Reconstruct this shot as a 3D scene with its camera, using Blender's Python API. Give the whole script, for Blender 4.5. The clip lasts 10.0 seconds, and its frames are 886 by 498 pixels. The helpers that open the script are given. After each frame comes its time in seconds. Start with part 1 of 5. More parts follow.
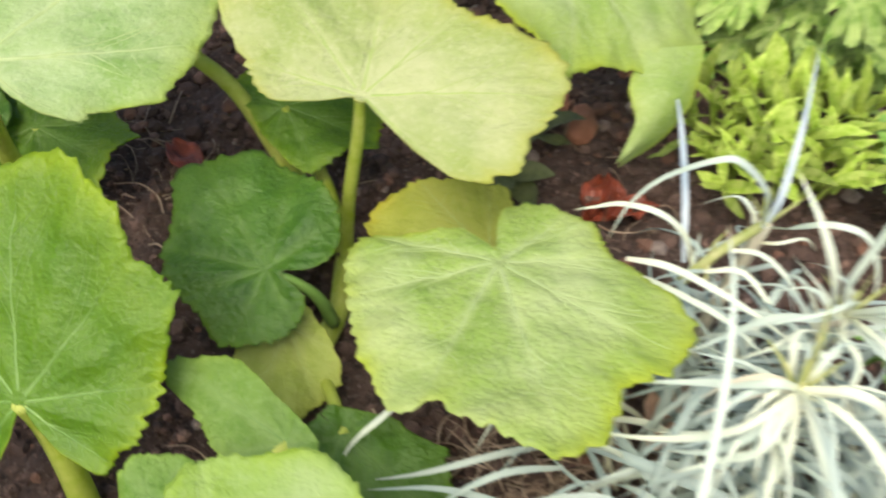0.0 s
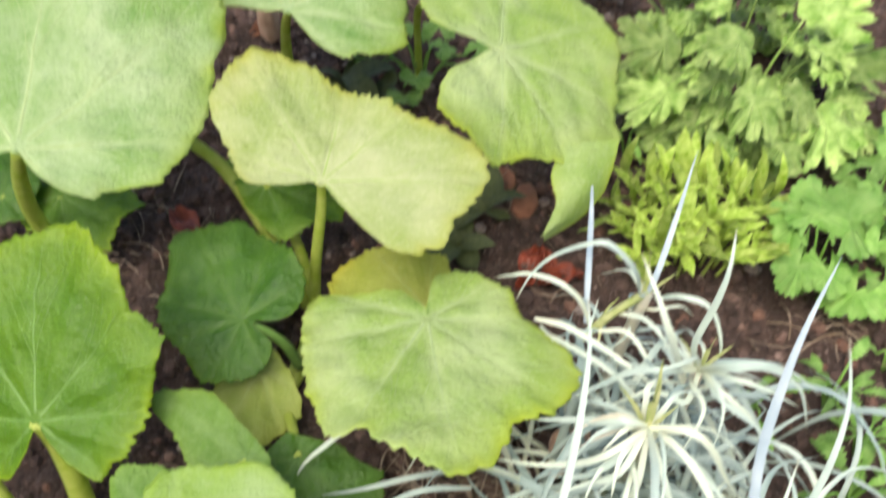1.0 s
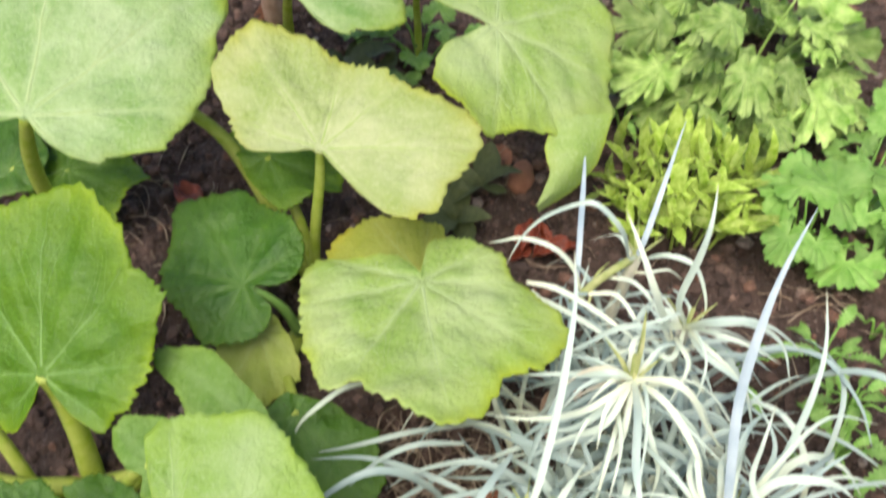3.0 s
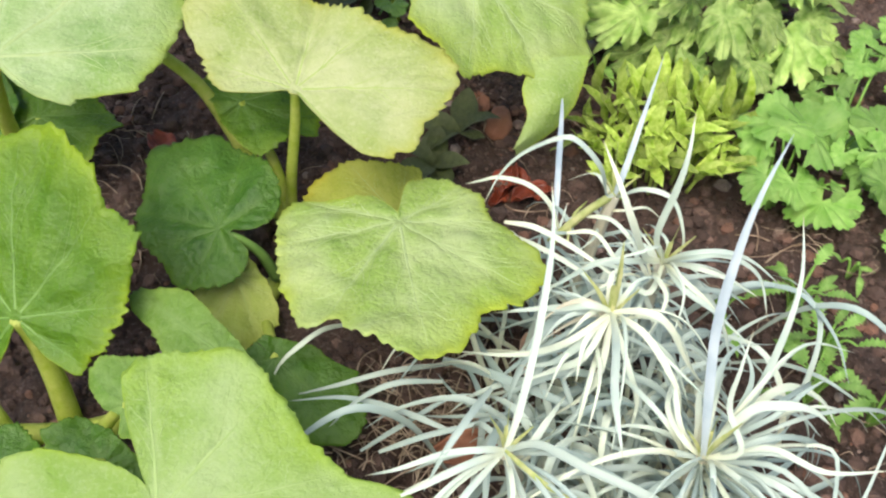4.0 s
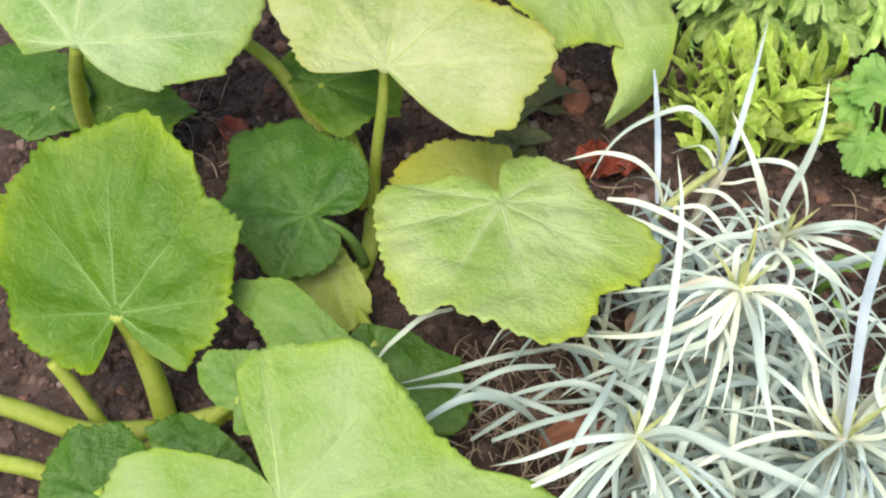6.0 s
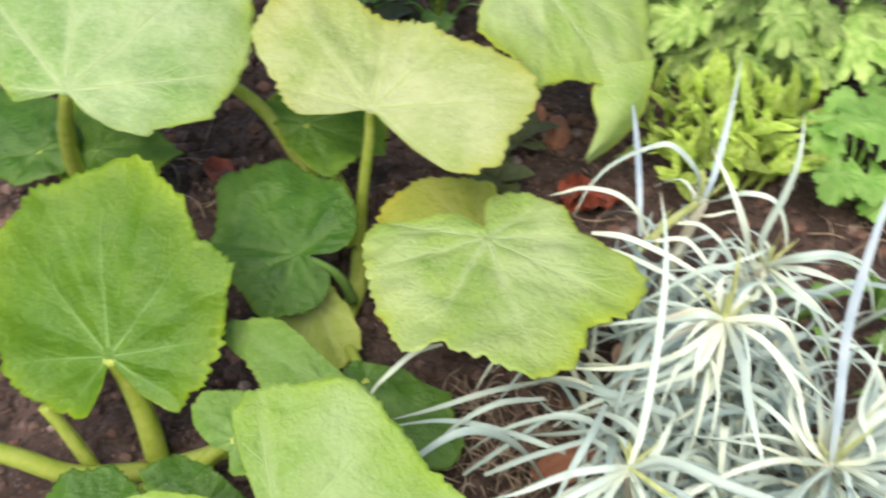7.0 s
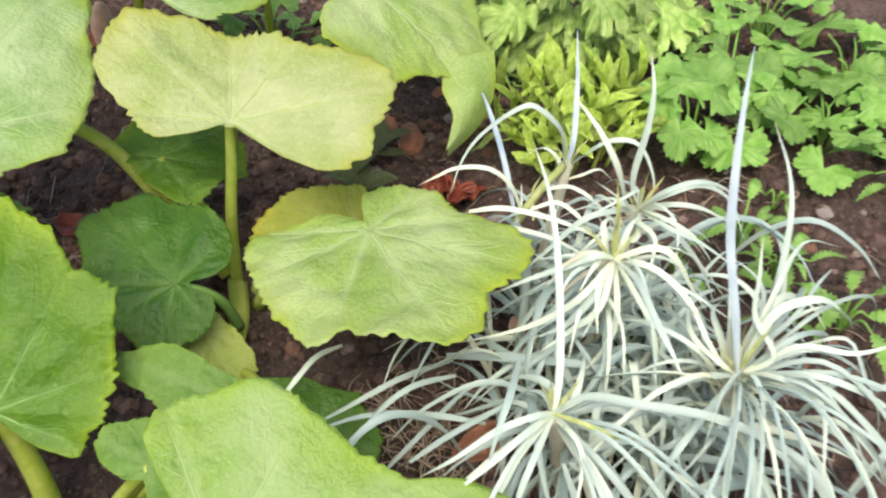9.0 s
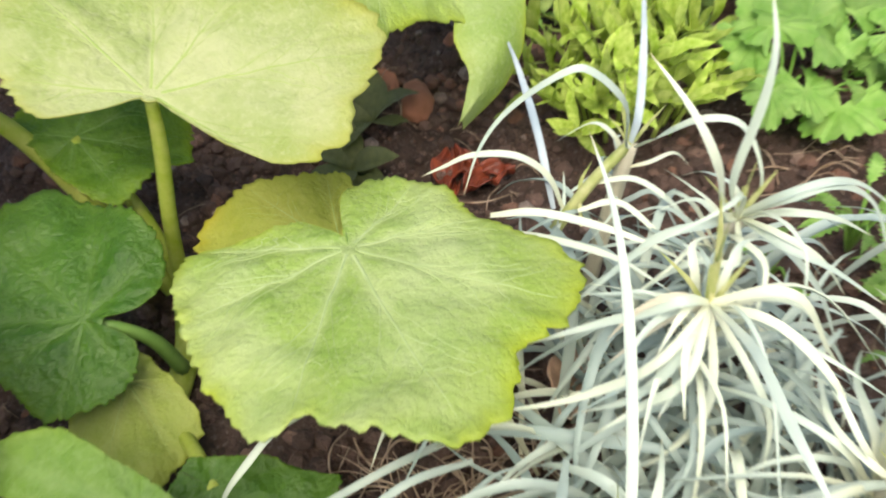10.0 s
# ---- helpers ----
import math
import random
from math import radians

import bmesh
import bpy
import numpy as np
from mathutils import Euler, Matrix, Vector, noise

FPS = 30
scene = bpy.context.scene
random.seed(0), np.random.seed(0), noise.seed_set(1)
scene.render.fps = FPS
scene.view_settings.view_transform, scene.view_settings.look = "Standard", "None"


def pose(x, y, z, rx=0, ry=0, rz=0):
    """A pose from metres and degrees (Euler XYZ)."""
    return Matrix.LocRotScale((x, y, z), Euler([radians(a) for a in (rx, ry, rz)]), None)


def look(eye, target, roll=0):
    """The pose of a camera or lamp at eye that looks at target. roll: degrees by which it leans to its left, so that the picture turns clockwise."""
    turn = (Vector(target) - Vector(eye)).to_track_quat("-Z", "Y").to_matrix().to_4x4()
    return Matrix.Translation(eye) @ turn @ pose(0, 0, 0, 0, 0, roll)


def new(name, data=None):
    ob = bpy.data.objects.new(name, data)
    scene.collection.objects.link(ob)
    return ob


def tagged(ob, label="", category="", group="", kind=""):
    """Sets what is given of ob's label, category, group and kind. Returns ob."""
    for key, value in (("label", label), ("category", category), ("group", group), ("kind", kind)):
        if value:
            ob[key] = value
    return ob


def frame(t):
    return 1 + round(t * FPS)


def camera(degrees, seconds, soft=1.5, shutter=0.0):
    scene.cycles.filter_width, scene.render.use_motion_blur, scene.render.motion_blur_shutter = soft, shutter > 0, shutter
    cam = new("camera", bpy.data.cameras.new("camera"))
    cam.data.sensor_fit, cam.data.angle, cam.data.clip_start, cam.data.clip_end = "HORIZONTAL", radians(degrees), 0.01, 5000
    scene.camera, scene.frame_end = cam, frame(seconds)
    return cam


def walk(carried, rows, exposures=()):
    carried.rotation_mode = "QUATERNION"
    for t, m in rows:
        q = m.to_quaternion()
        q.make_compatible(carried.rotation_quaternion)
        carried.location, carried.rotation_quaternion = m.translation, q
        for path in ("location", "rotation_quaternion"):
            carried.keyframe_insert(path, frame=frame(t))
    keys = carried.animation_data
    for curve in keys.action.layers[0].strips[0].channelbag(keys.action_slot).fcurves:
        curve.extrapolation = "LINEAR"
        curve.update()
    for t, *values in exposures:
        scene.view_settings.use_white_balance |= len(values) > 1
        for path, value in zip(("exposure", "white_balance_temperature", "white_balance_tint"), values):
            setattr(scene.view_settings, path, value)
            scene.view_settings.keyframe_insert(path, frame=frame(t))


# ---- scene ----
cam = camera(49.91, 10.0, soft=2.1, shutter=0.65)
PATH = [
    (0, pose(-0.0464, -0.3255, 0.4505, 38.29, -0.47, -1.75)),
    (0.5, pose(-0.0219, -0.3628, 0.4993, 37.72, -1.91, -2.55)),
    (1, pose(-0.0026, -0.3863, 0.5357, 41.27, -0.41, 0.10)),
    (1.5, pose(0.0085, -0.3985, 0.5514, 45.37, -0.42, -0.08)),
    (2, pose(0.0105, -0.4034, 0.5455, 44.25, 0.16, 0.62)),
    (2.5, pose(0.0110, -0.4113, 0.5437, 43.90, -0.04, 0.26)),
    (3, pose(0.0069, -0.4149, 0.5312, 41.61, -0.04, 0.58)),
    (3.2, pose(0.0092, -0.4170, 0.5297, 40.32, 0.06, 0.64)),
    (4.3, pose(0.0076, -0.4277, 0.5152, 39.70, -0.30, -1.92)),
    (4.5, pose(0.0051, -0.4238, 0.5180, 39.40, 0.47, -2.52)),
    (5, pose(-0.0227, -0.4218, 0.5021, 37.50, 1.09, -2.61)),
    (5.5, pose(-0.0326, -0.4199, 0.5068, 38.33, 1.04, -2.31)),
    (5.7, pose(-0.0437, -0.4133, 0.5047, 38.29, 1.00, -1.68)),
    (6.8, pose(-0.0367, -0.4117, 0.5022, 40.32, 1.47, -1.37)),
    (7, pose(-0.0486, -0.4147, 0.5120, 40.41, 0.91, -3.26)),
    (7.5, pose(-0.0552, -0.4401, 0.4987, 40.38, -1.84, -10.22)),
    (8, pose(-0.0661, -0.4577, 0.4987, 38.93, 1.14, -13.67)),
    (8.5, pose(-0.0638, -0.4563, 0.4961, 37.36, 0.83, -15.92)),
    (9, pose(-0.0785, -0.4433, 0.4806, 44.47, 0.47, -16.76)),
    (9.5, pose(-0.0625, -0.3826, 0.4210, 44.47, 0.79, -17.00)),
    (10, pose(-0.0326, -0.3097, 0.3884, 40.57, 1.96, -16.10)),
]
walk(cam, PATH, [(0.0, 0.91, 7050, 10), (1.2, 0.89, 6750, 10), (8.6, 0.89, 6750, 10), (9.5, 0.91, 7000, 10), (10.0, 0.92, 7050, 10)])

# ---- world and light: a bright overcast day ----
world = bpy.data.worlds.new("overcast_sky")
scene.world = world
world.use_nodes = True
wn = world.node_tree
sky = wn.nodes.new("ShaderNodeTexSky")
sky.sky_type = "NISHITA"
sky.sun_disc = False
sky.sun_elevation, sky.sun_rotation = radians(58), radians(200)
sky.air_density, sky.dust_density, sky.ozone_density = 1.0, 4.0, 1.0
wn.links.new(sky.outputs["Color"], wn.nodes["Background"].inputs["Color"])
wn.nodes["Background"].inputs["Strength"].default_value = 0.13
sun_data = bpy.data.lights.new("sun", "SUN")
sun_data.energy, sun_data.angle, sun_data.color = 1.5, radians(38), (1.0, 0.97, 0.92)
sun = new("sun", sun_data)
sun.matrix_world = look((-0.5, -1.0, 3.0), (0, 0, 0))


# ---- materials ----
def material(name):
    m = bpy.data.materials.new(name)
    m.use_nodes = True
    t = m.node_tree
    return m, t, t.nodes["Principled BSDF"], t.nodes["Material Output"]


def ramp(t, source, stops):
    r = t.nodes.new("ShaderNodeValToRGB")
    while len(r.color_ramp.elements) < len(stops):
        r.color_ramp.elements.new(0.5)
    for e, (p, c) in zip(r.color_ramp.elements, stops):
        e.position, e.color = p, (*c, 1)
    t.links.new(source, r.inputs["Fac"])
    return r.outputs["Color"]


def noise_node(t, scale, detail=4, rough=0.55, dist=0.0):
    c = t.nodes.new("ShaderNodeTexCoord")
    n = t.nodes.new("ShaderNodeTexNoise")
    n.inputs["Scale"].default_value, n.inputs["Detail"].default_value = scale, detail
    n.inputs["Roughness"].default_value, n.inputs["Distortion"].default_value = rough, dist
    t.links.new(c.outputs["Object"], n.inputs["Vector"])
    return n.outputs["Fac"]


def mixed(t, fac, a, b):
    m = t.nodes.new("ShaderNodeMix")
    m.data_type = "RGBA"
    for socket, value in ((m.inputs[0], fac), (m.inputs[6], a), (m.inputs[7], b)):
        if isinstance(value, (tuple, float)):
            socket.default_value = (*value, 1) if isinstance(value, tuple) else value
        else:
            t.links.new(value, socket)
    return m.outputs[2]


def bumped(t, shader, height, strength, distance):
    b = t.nodes.new("ShaderNodeBump")
    b.inputs["Strength"].default_value, b.inputs["Distance"].default_value = strength, distance
    t.links.new(height, b.inputs["Height"])
    t.links.new(b.outputs["Normal"], shader.inputs["Normal"])


def translucent(t, shader, out, colour, share):
    tr = t.nodes.new("ShaderNodeBsdfTranslucent")
    t.links.new(colour, tr.inputs["Color"])
    mx = t.nodes.new("ShaderNodeMixShader")
    mx.inputs[0].default_value = share
    t.links.new(shader.outputs[0], mx.inputs[1])
    t.links.new(tr.outputs[0], mx.inputs[2])
    t.links.new(mx.outputs[0], out.inputs["Surface"])


def leaf_material(name, low, high, pale, edge, mildew=0.5, gloss=0.42, shine=0.36):
    """A squash leaf: mottled blade, pale powdery speckles, a yellowing margin that follows the 'rim' attribute."""
    low, high, pale, edge = ((c[0] * 1.05, c[1] * 1.02, c[2]) for c in (low, high, pale, edge))
    m, t, p, out = material(name)
    base = ramp(t, noise_node(t, 38, 6), [(0.3, low), (0.7, high)])
    veil = ramp(t, noise_node(t, 15, 3, 0.5, 0.4), [(0.42, (0, 0, 0)), (0.66, (mildew, mildew, mildew))])
    base = mixed(t, veil, base, pale)
    speck = ramp(t, noise_node(t, 330, 4, 0.65), [(0.52, (0, 0, 0)), (0.62, (0.42 * mildew,) * 3)])
    base = mixed(t, speck, base, pale)
    net = t.nodes.new("ShaderNodeTexVoronoi")
    net.feature = "DISTANCE_TO_EDGE"
    net.inputs["Scale"].default_value = 170
    c = t.nodes.new("ShaderNodeTexCoord")
    t.links.new(c.outputs["Object"], net.inputs["Vector"])
    lines = ramp(t, net.outputs["Distance"], [(0.0, (0.13, 0.13, 0.13)), (0.1, (0, 0, 0))])
    base = mixed(t, lines, base, pale)
    v = t.nodes.new("ShaderNodeAttribute")
    v.attribute_name = "rib"
    base = mixed(t, ramp(t, v.outputs["Fac"], [(0.1, (0, 0, 0)), (0.95, (0.55, 0.55, 0.55))]), base, pale)
    blot = ramp(t, noise_node(t, 70, 5, 0.7, 1.2), [(0.5, (0, 0, 0)), (0.7, (0.4, 0.4, 0.4))])
    base = mixed(t, blot, base, low)
    a = t.nodes.new("ShaderNodeAttribute")
    a.attribute_name = "rim"
    rim = ramp(t, a.outputs["Fac"], [(0.62, (0, 0, 0)), (0.9, (0.3, 0.3, 0.3)), (1.0, (0.95, 0.95, 0.95))])
    uneven = ramp(t, noise_node(t, 24, 3), [(0.38, (0.25, 0.25, 0.25)), (0.62, (1, 1, 1))])
    base = mixed(t, mixed(t, uneven, (0.0, 0.0, 0.0), rim), base, edge)
    t.links.new(base, p.inputs["Base Color"])
    p.inputs["Roughness"].default_value = gloss
    p.inputs["Specular IOR Level"].default_value = shine
    h = t.nodes.new("ShaderNodeMath")
    h.operation = "ADD"
    t.links.new(noise_node(t, 480, 3, 0.6), h.inputs[0])
    soft_net = t.nodes.new("ShaderNodeMath")
    soft_net.operation = "MULTIPLY"
    soft_net.inputs[1].default_value = 0.7
    t.links.new(net.outputs["Distance"], soft_net.inputs[0])
    t.links.new(soft_net.outputs[0], h.inputs[1])
    pucker = t.nodes.new("ShaderNodeMath")
    pucker.operation = "MULTIPLY_ADD"
    pucker.inputs[1].default_value = 1.1
    t.links.new(noise_node(t, 85, 4, 0.6, 0.6), pucker.inputs[0])
    t.links.new(h.outputs[0], pucker.inputs[2])
    bumped(t, p, pucker.outputs[0], 0.75, 0.0015)
    translucent(t, p, out, base, 0.32)
    return m


def plant_material(name, low, high, scale=60, rough=0.45, share=0.22, bump=0.0006, spread=0.0):
    m, t, p, out = material(name)
    base = ramp(t, noise_node(t, scale, 5), [(0.3, low), (0.72, high)])
    if spread:
        info = t.nodes.new("ShaderNodeObjectInfo")
        hsv = t.nodes.new("ShaderNodeHueSaturation")
        mr = t.nodes.new("ShaderNodeMapRange")
        mr.inputs["To Min"].default_value, mr.inputs["To Max"].default_value = 1 - spread, 1 + spread
        t.links.new(info.outputs["Random"], mr.inputs["Value"])
        t.links.new(mr.outputs[0], hsv.inputs["Value"])
        t.links.new(base, hsv.inputs["Color"])
        base = hsv.outputs["Color"]
    t.links.new(base, p.inputs["Base Color"])
    p.inputs["Roughness"].default_value = rough
    bumped(t, p, noise_node(t, 500, 4), 0.4, bump)
    if share:
        translucent(t, p, out, base, share)
    return m


def soil_material():
    m, t, p, out = material("garden_soil")
    base = ramp(t, noise_node(t, 16, 8, 0.65), [(0.3, (0.056, 0.033, 0.024)), (0.52, (0.118, 0.071, 0.053)), (0.75, (0.225, 0.146, 0.113))])
    grit = ramp(t, noise_node(t, 330, 4, 0.7), [(0.55, (0, 0, 0)), (0.68, (0.7, 0.7, 0.7))])
    base = mixed(t, grit, base, (0.34, 0.26, 0.22))
    # shade of small hollows painted in near-black by noise, apart from the relief
    hollow_shade = ramp(t, noise_node(t, 120, 6, 0.7), [(0.35, (0.8, 0.8, 0.8)), (0.5, (0, 0, 0))])
    base = mixed(t, hollow_shade, base, (0.02, 0.012, 0.009))
    t.links.new(base, p.inputs["Base Color"])
    p.inputs["Roughness"].default_value = 0.85
    bumped(t, p, noise_node(t, 190, 8, 0.75), 1.0, 0.008)
    return m


PALE = leaf_material("pale_leaf", (0.25, 0.41, 0.08), (0.34, 0.49, 0.12), (0.49, 0.61, 0.30), (0.38, 0.49, 0.035), 0.8, 0.48)
POWDERY = leaf_material("powdery_leaf", (0.15, 0.32, 0.06), (0.29, 0.46, 0.14), (0.49, 0.62, 0.35), (0.33, 0.45, 0.04), 0.75, 0.46)
YELLOWED = leaf_material("yellowed_leaf", (0.27, 0.38, 0.10), (0.38, 0.48, 0.17), (0.53, 0.59, 0.34), (0.40, 0.43, 0.06), 0.85, 0.52)
BROAD = leaf_material("broad_leaf", (0.20, 0.36, 0.06), (0.28, 0.44, 0.10), (0.39, 0.53, 0.25), (0.27, 0.43, 0.02), 0.7, 0.42)
FRESH = leaf_material("fresh_leaf", (0.065, 0.18, 0.005), (0.115, 0.25, 0.011), (0.15, 0.30, 0.05), (0.26, 0.40, 0.015), 0.35, 0.28, 0.42)
YOUNG = leaf_material("young_leaf", (0.11, 0.25, 0.03), (0.18, 0.33, 0.06), (0.27, 0.41, 0.15), (0.22, 0.36, 0.05), 0.6, 0.5)
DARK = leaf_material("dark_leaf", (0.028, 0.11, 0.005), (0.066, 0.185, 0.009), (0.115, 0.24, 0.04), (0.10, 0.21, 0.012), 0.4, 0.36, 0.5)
DYING = leaf_material("dying_leaf", (0.24, 0.33, 0.035), (0.36, 0.43, 0.07), (0.42, 0.45, 0.12), (0.40, 0.39, 0.03), 0.4, 0.5)
LIMP = leaf_material("limp_leaf", (0.26, 0.36, 0.06), (0.36, 0.46, 0.10), (0.42, 0.49, 0.18), (0.36, 0.42, 0.06), 0.4, 0.5)
VEIN = plant_material("leaf_vein", (0.32, 0.46, 0.11), (0.42, 0.53, 0.18), 90)
VEIN_PALE = plant_material("powdery_leaf_vein", (0.36, 0.49, 0.19), (0.46, 0.57, 0.28), 90)
VEIN_BROAD = plant_material("broad_leaf_vein", (0.30, 0.45, 0.13), (0.36, 0.50, 0.18), 90)
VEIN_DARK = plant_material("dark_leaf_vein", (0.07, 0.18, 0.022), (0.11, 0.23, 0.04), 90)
VEIN_FRESH = plant_material("fresh_leaf_vein", (0.15, 0.30, 0.06), (0.21, 0.36, 0.09), 90)
STALK = plant_material("hairy_stalk", (0.40, 0.53, 0.05), (0.60, 0.67, 0.17), 110, 0.6, 0.38, 0.002)


def silver_material(name, cool_shaded):
    """Blades that run from a cream base through blue-grey bloom to a dry tip, by the 'along' attribute. The cool copy
    is bluer and has the shade of lower blades mixed into its colour.
    """
    m, t, p, out = material(name)
    bloom = ramp(t, noise_node(t, 45, 4), [(0.3, (0.46, 0.56, 0.46)), (0.7, (0.67, 0.74, 0.58))])
    streak = t.nodes.new("ShaderNodeObjectInfo")
    shade = ramp(t, streak.outputs["Random"], [(0.0, (0.31, 0.42, 0.41)), (0.3, (0.45, 0.56, 0.50)), (0.65, (0.63, 0.72, 0.59)), (1.0, (0.75, 0.78, 0.58))])
    base = mixed(t, 0.5, bloom, shade)
    a = t.nodes.new("ShaderNodeAttribute")
    a.attribute_name = "along"
    base = mixed(t, ramp(t, a.outputs["Fac"], [(0.0, (0.95, 0.95, 0.95)), (0.16, (0.6, 0.6, 0.6)), (0.45, (0, 0, 0))]), base, (0.70, 0.68, 0.45))
    base = mixed(t, ramp(t, a.outputs["Fac"], [(0.93, (0, 0, 0)), (1.0, (0.8, 0.8, 0.8))]), base, (0.42, 0.34, 0.18))
    # cool copy: blue-grey tint plus painted shade over the whole blade
    base = mixed(t, 0.7 if cool_shaded else 0.05, base, (0.23, 0.32, 0.305))
    t.links.new(base, p.inputs["Base Color"])
    p.inputs["Roughness"].default_value = 0.48
    bumped(t, p, noise_node(t, 400, 4), 0.3, 0.0004)
    translucent(t, p, out, base, 0.06)
    return m


SILVER = silver_material("silver_blade", False)
SILVER_COOL_SHADED = silver_material("blue_shaded_silver_blade", True)
STEEL = plant_material("blue_grey_blade", (0.34, 0.43, 0.48), (0.50, 0.58, 0.61), 50, 0.45, 0.12)
SILVER_CORE = plant_material("silver_core", (0.30, 0.38, 0.08), (0.60, 0.60, 0.30), 120, 0.5, 0.2)
CREAM = plant_material("cream_blade_base", (0.52, 0.50, 0.36), (0.70, 0.66, 0.52), 60, 0.6, 0.1)
FROND = plant_material("lobed_leaf", (0.11, 0.25, 0.018), (0.45, 0.59, 0.19), 6, 0.34, 0.14, 0.0025, 0.35)
SHOOT = plant_material("yellow_green_shoot", (0.22, 0.37, 0.015), (0.50, 0.61, 0.15), 9, 0.42, 0.22, 0.0015, 0.4)
HERB = plant_material("herb_leaf", (0.12, 0.30, 0.03), (0.29, 0.48, 0.12), 4, 0.42, 0.2, 0.0018, 0.25)
SPROUT = plant_material("dull_weed_leaf", (0.05, 0.065, 0.016), (0.095, 0.115, 0.035), 9, 0.5, 0.1)
RUST = plant_material("rust_red_dry_leaf", (0.10, 0.018, 0.008), (0.34, 0.07, 0.03), 70, 0.4, 0.1, 0.001)
TERRACOTTA = plant_material("terracotta", (0.20, 0.08, 0.04), (0.33, 0.15, 0.09), 60, 0.8, 0.0, 0.001)
STRAW = plant_material("dry_straw", (0.20, 0.13, 0.08), (0.46, 0.36, 0.26), 80, 0.7, 0.0)
HUSK = plant_material("dry_husk", (0.44, 0.27, 0.17), (0.66, 0.46, 0.33), 120, 0.6, 0.1)
STONE = plant_material("pebble", (0.16, 0.13, 0.12), (0.36, 0.31, 0.28), 90, 0.7, 0.0)


def clod_material():
    m, t, p, out = material("soil_clod")
    g = t.nodes.new("ShaderNodeNewGeometry")
    tone = ramp(t, g.outputs["Random Per Island"], [(0.0, (0.038, 0.023, 0.017)), (0.5, (0.105, 0.063, 0.047)), (0.82, (0.205, 0.128, 0.098)), (0.93, (0.30, 0.14, 0.085)), (1.0, (0.46, 0.39, 0.34))])
    t.links.new(mixed(t, noise_node(t, 200, 5), tone, (0.075, 0.046, 0.036)), p.inputs["Base Color"])
    p.inputs["Roughness"].default_value = 0.9
    bumped(t, p, noise_node(t, 500, 5), 0.8, 0.003)
    return m


CLOD = clod_material()
SOIL = soil_material()


# ---- helpers of this scene ----
def mesh_of(name, verts, faces, mat, smooth=True):
    me = bpy.data.meshes.new(name)
    me.from_pydata(verts, [], faces)
    me.materials.append(mat)
    me.polygons.foreach_set("use_smooth", [smooth] * len(me.polygons))
    me.update()
    return me


def child(name, me, parent, label="", m=None):
    ob = new(name, me)
    ob.parent = parent
    if m is not None:
        ob.matrix_basis = m
    if label:
        tagged(ob, label)
    return ob


def base_at(name, x, y, label, category, group=""):
    ob = new(name)
    ob.empty_display_size = 0.02
    ob.location = (x, y, 0)
    return tagged(ob, label, category, group)


def tube(points, radii, sides=8, ridges=0.0):
    """A bent stalk through the points, as verts and faces."""
    pts = smooth_line([Vector(p) for p in points], 6)
    n = len(pts)
    verts, faces = [], []
    side = None
    for i, p in enumerate(pts):
        d = (pts[min(i + 1, n - 1)] - pts[max(i - 1, 0)]).normalized()
        side = (side if side is not None else Vector((0.3, 1, 0.2))).cross(d).cross(d).normalized() * -1
        other = d.cross(side)
        s = i / (n - 1) * (len(radii) - 1)
        k = min(int(s), len(radii) - 2)
        r = radii[k] + (radii[k + 1] - radii[k]) * (s - k)
        for j in range(sides):
            a = 2 * math.pi * j / sides
            q = r * (1 + ridges * (-1) ** j)
            verts.append(p + side * math.cos(a) * q + other * math.sin(a) * q)
    for i in range(n - 1):
        for j in range(sides):
            a, b = i * sides + j, i * sides + (j + 1) % sides
            faces.append((a, b, b + sides, a + sides))
    faces.append(tuple(range(sides))[::-1])
    faces.append(tuple(range((n - 1) * sides, n * sides)))
    return verts, faces


def smooth_line(p, steps):
    """Catmull-Rom through the points."""
    if len(p) == 2:
        return [p[0].lerp(p[1], i / steps) for i in range(steps + 1)]
    q = [2 * p[0] - p[1], *p, 2 * p[-1] - p[-2]]
    out = []
    for i in range(1, len(q) - 2):
        for k in range(steps):
            t = k / steps
            out.append(0.5 * (2 * q[i] + (q[i + 1] - q[i - 1]) * t + (2 * q[i - 1] - 5 * q[i] + 4 * q[i + 1] - q[i + 2]) * t * t
                              + (3 * q[i] - q[i - 1] - 3 * q[i + 1] + q[i + 2]) * t ** 3))
    return out + [p[-1]]


# ---- ground: one sheet, fine under the plants and coarse to the horizon ----
def ground_height(x, y):
    far = math.hypot(x, y)
    h = 0.010 * noise.noise((x * 7, y * 7, 0.3)) + 0.009 * noise.noise((x * 22, y * 22, 1.7)) + 0.006 * noise.noise((x * 60, y * 60, 4.1)) + 0.0025 * noise.noise((x * 150, y * 150, 2.2))
    return (h - 0.004) * max(0.0, 1 - far / 6)


def build_ground():
    inner = np.linspace(-0.65, 0.75, 330)
    outer = np.geomspace(0.02, 600, 26)
    line = np.concatenate([-0.65 - outer[::-1], inner, 0.75 + outer])
    n = len(line)
    verts = [(x, y, ground_height(x, y)) for y in line for x in line]
    faces = [(j * n + i, j * n + i + 1, (j + 1) * n + i + 1, (j + 1) * n + i) for j in range(n - 1) for i in range(n - 1)]
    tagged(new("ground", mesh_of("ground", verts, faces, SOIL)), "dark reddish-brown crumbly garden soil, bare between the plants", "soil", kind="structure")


build_ground()


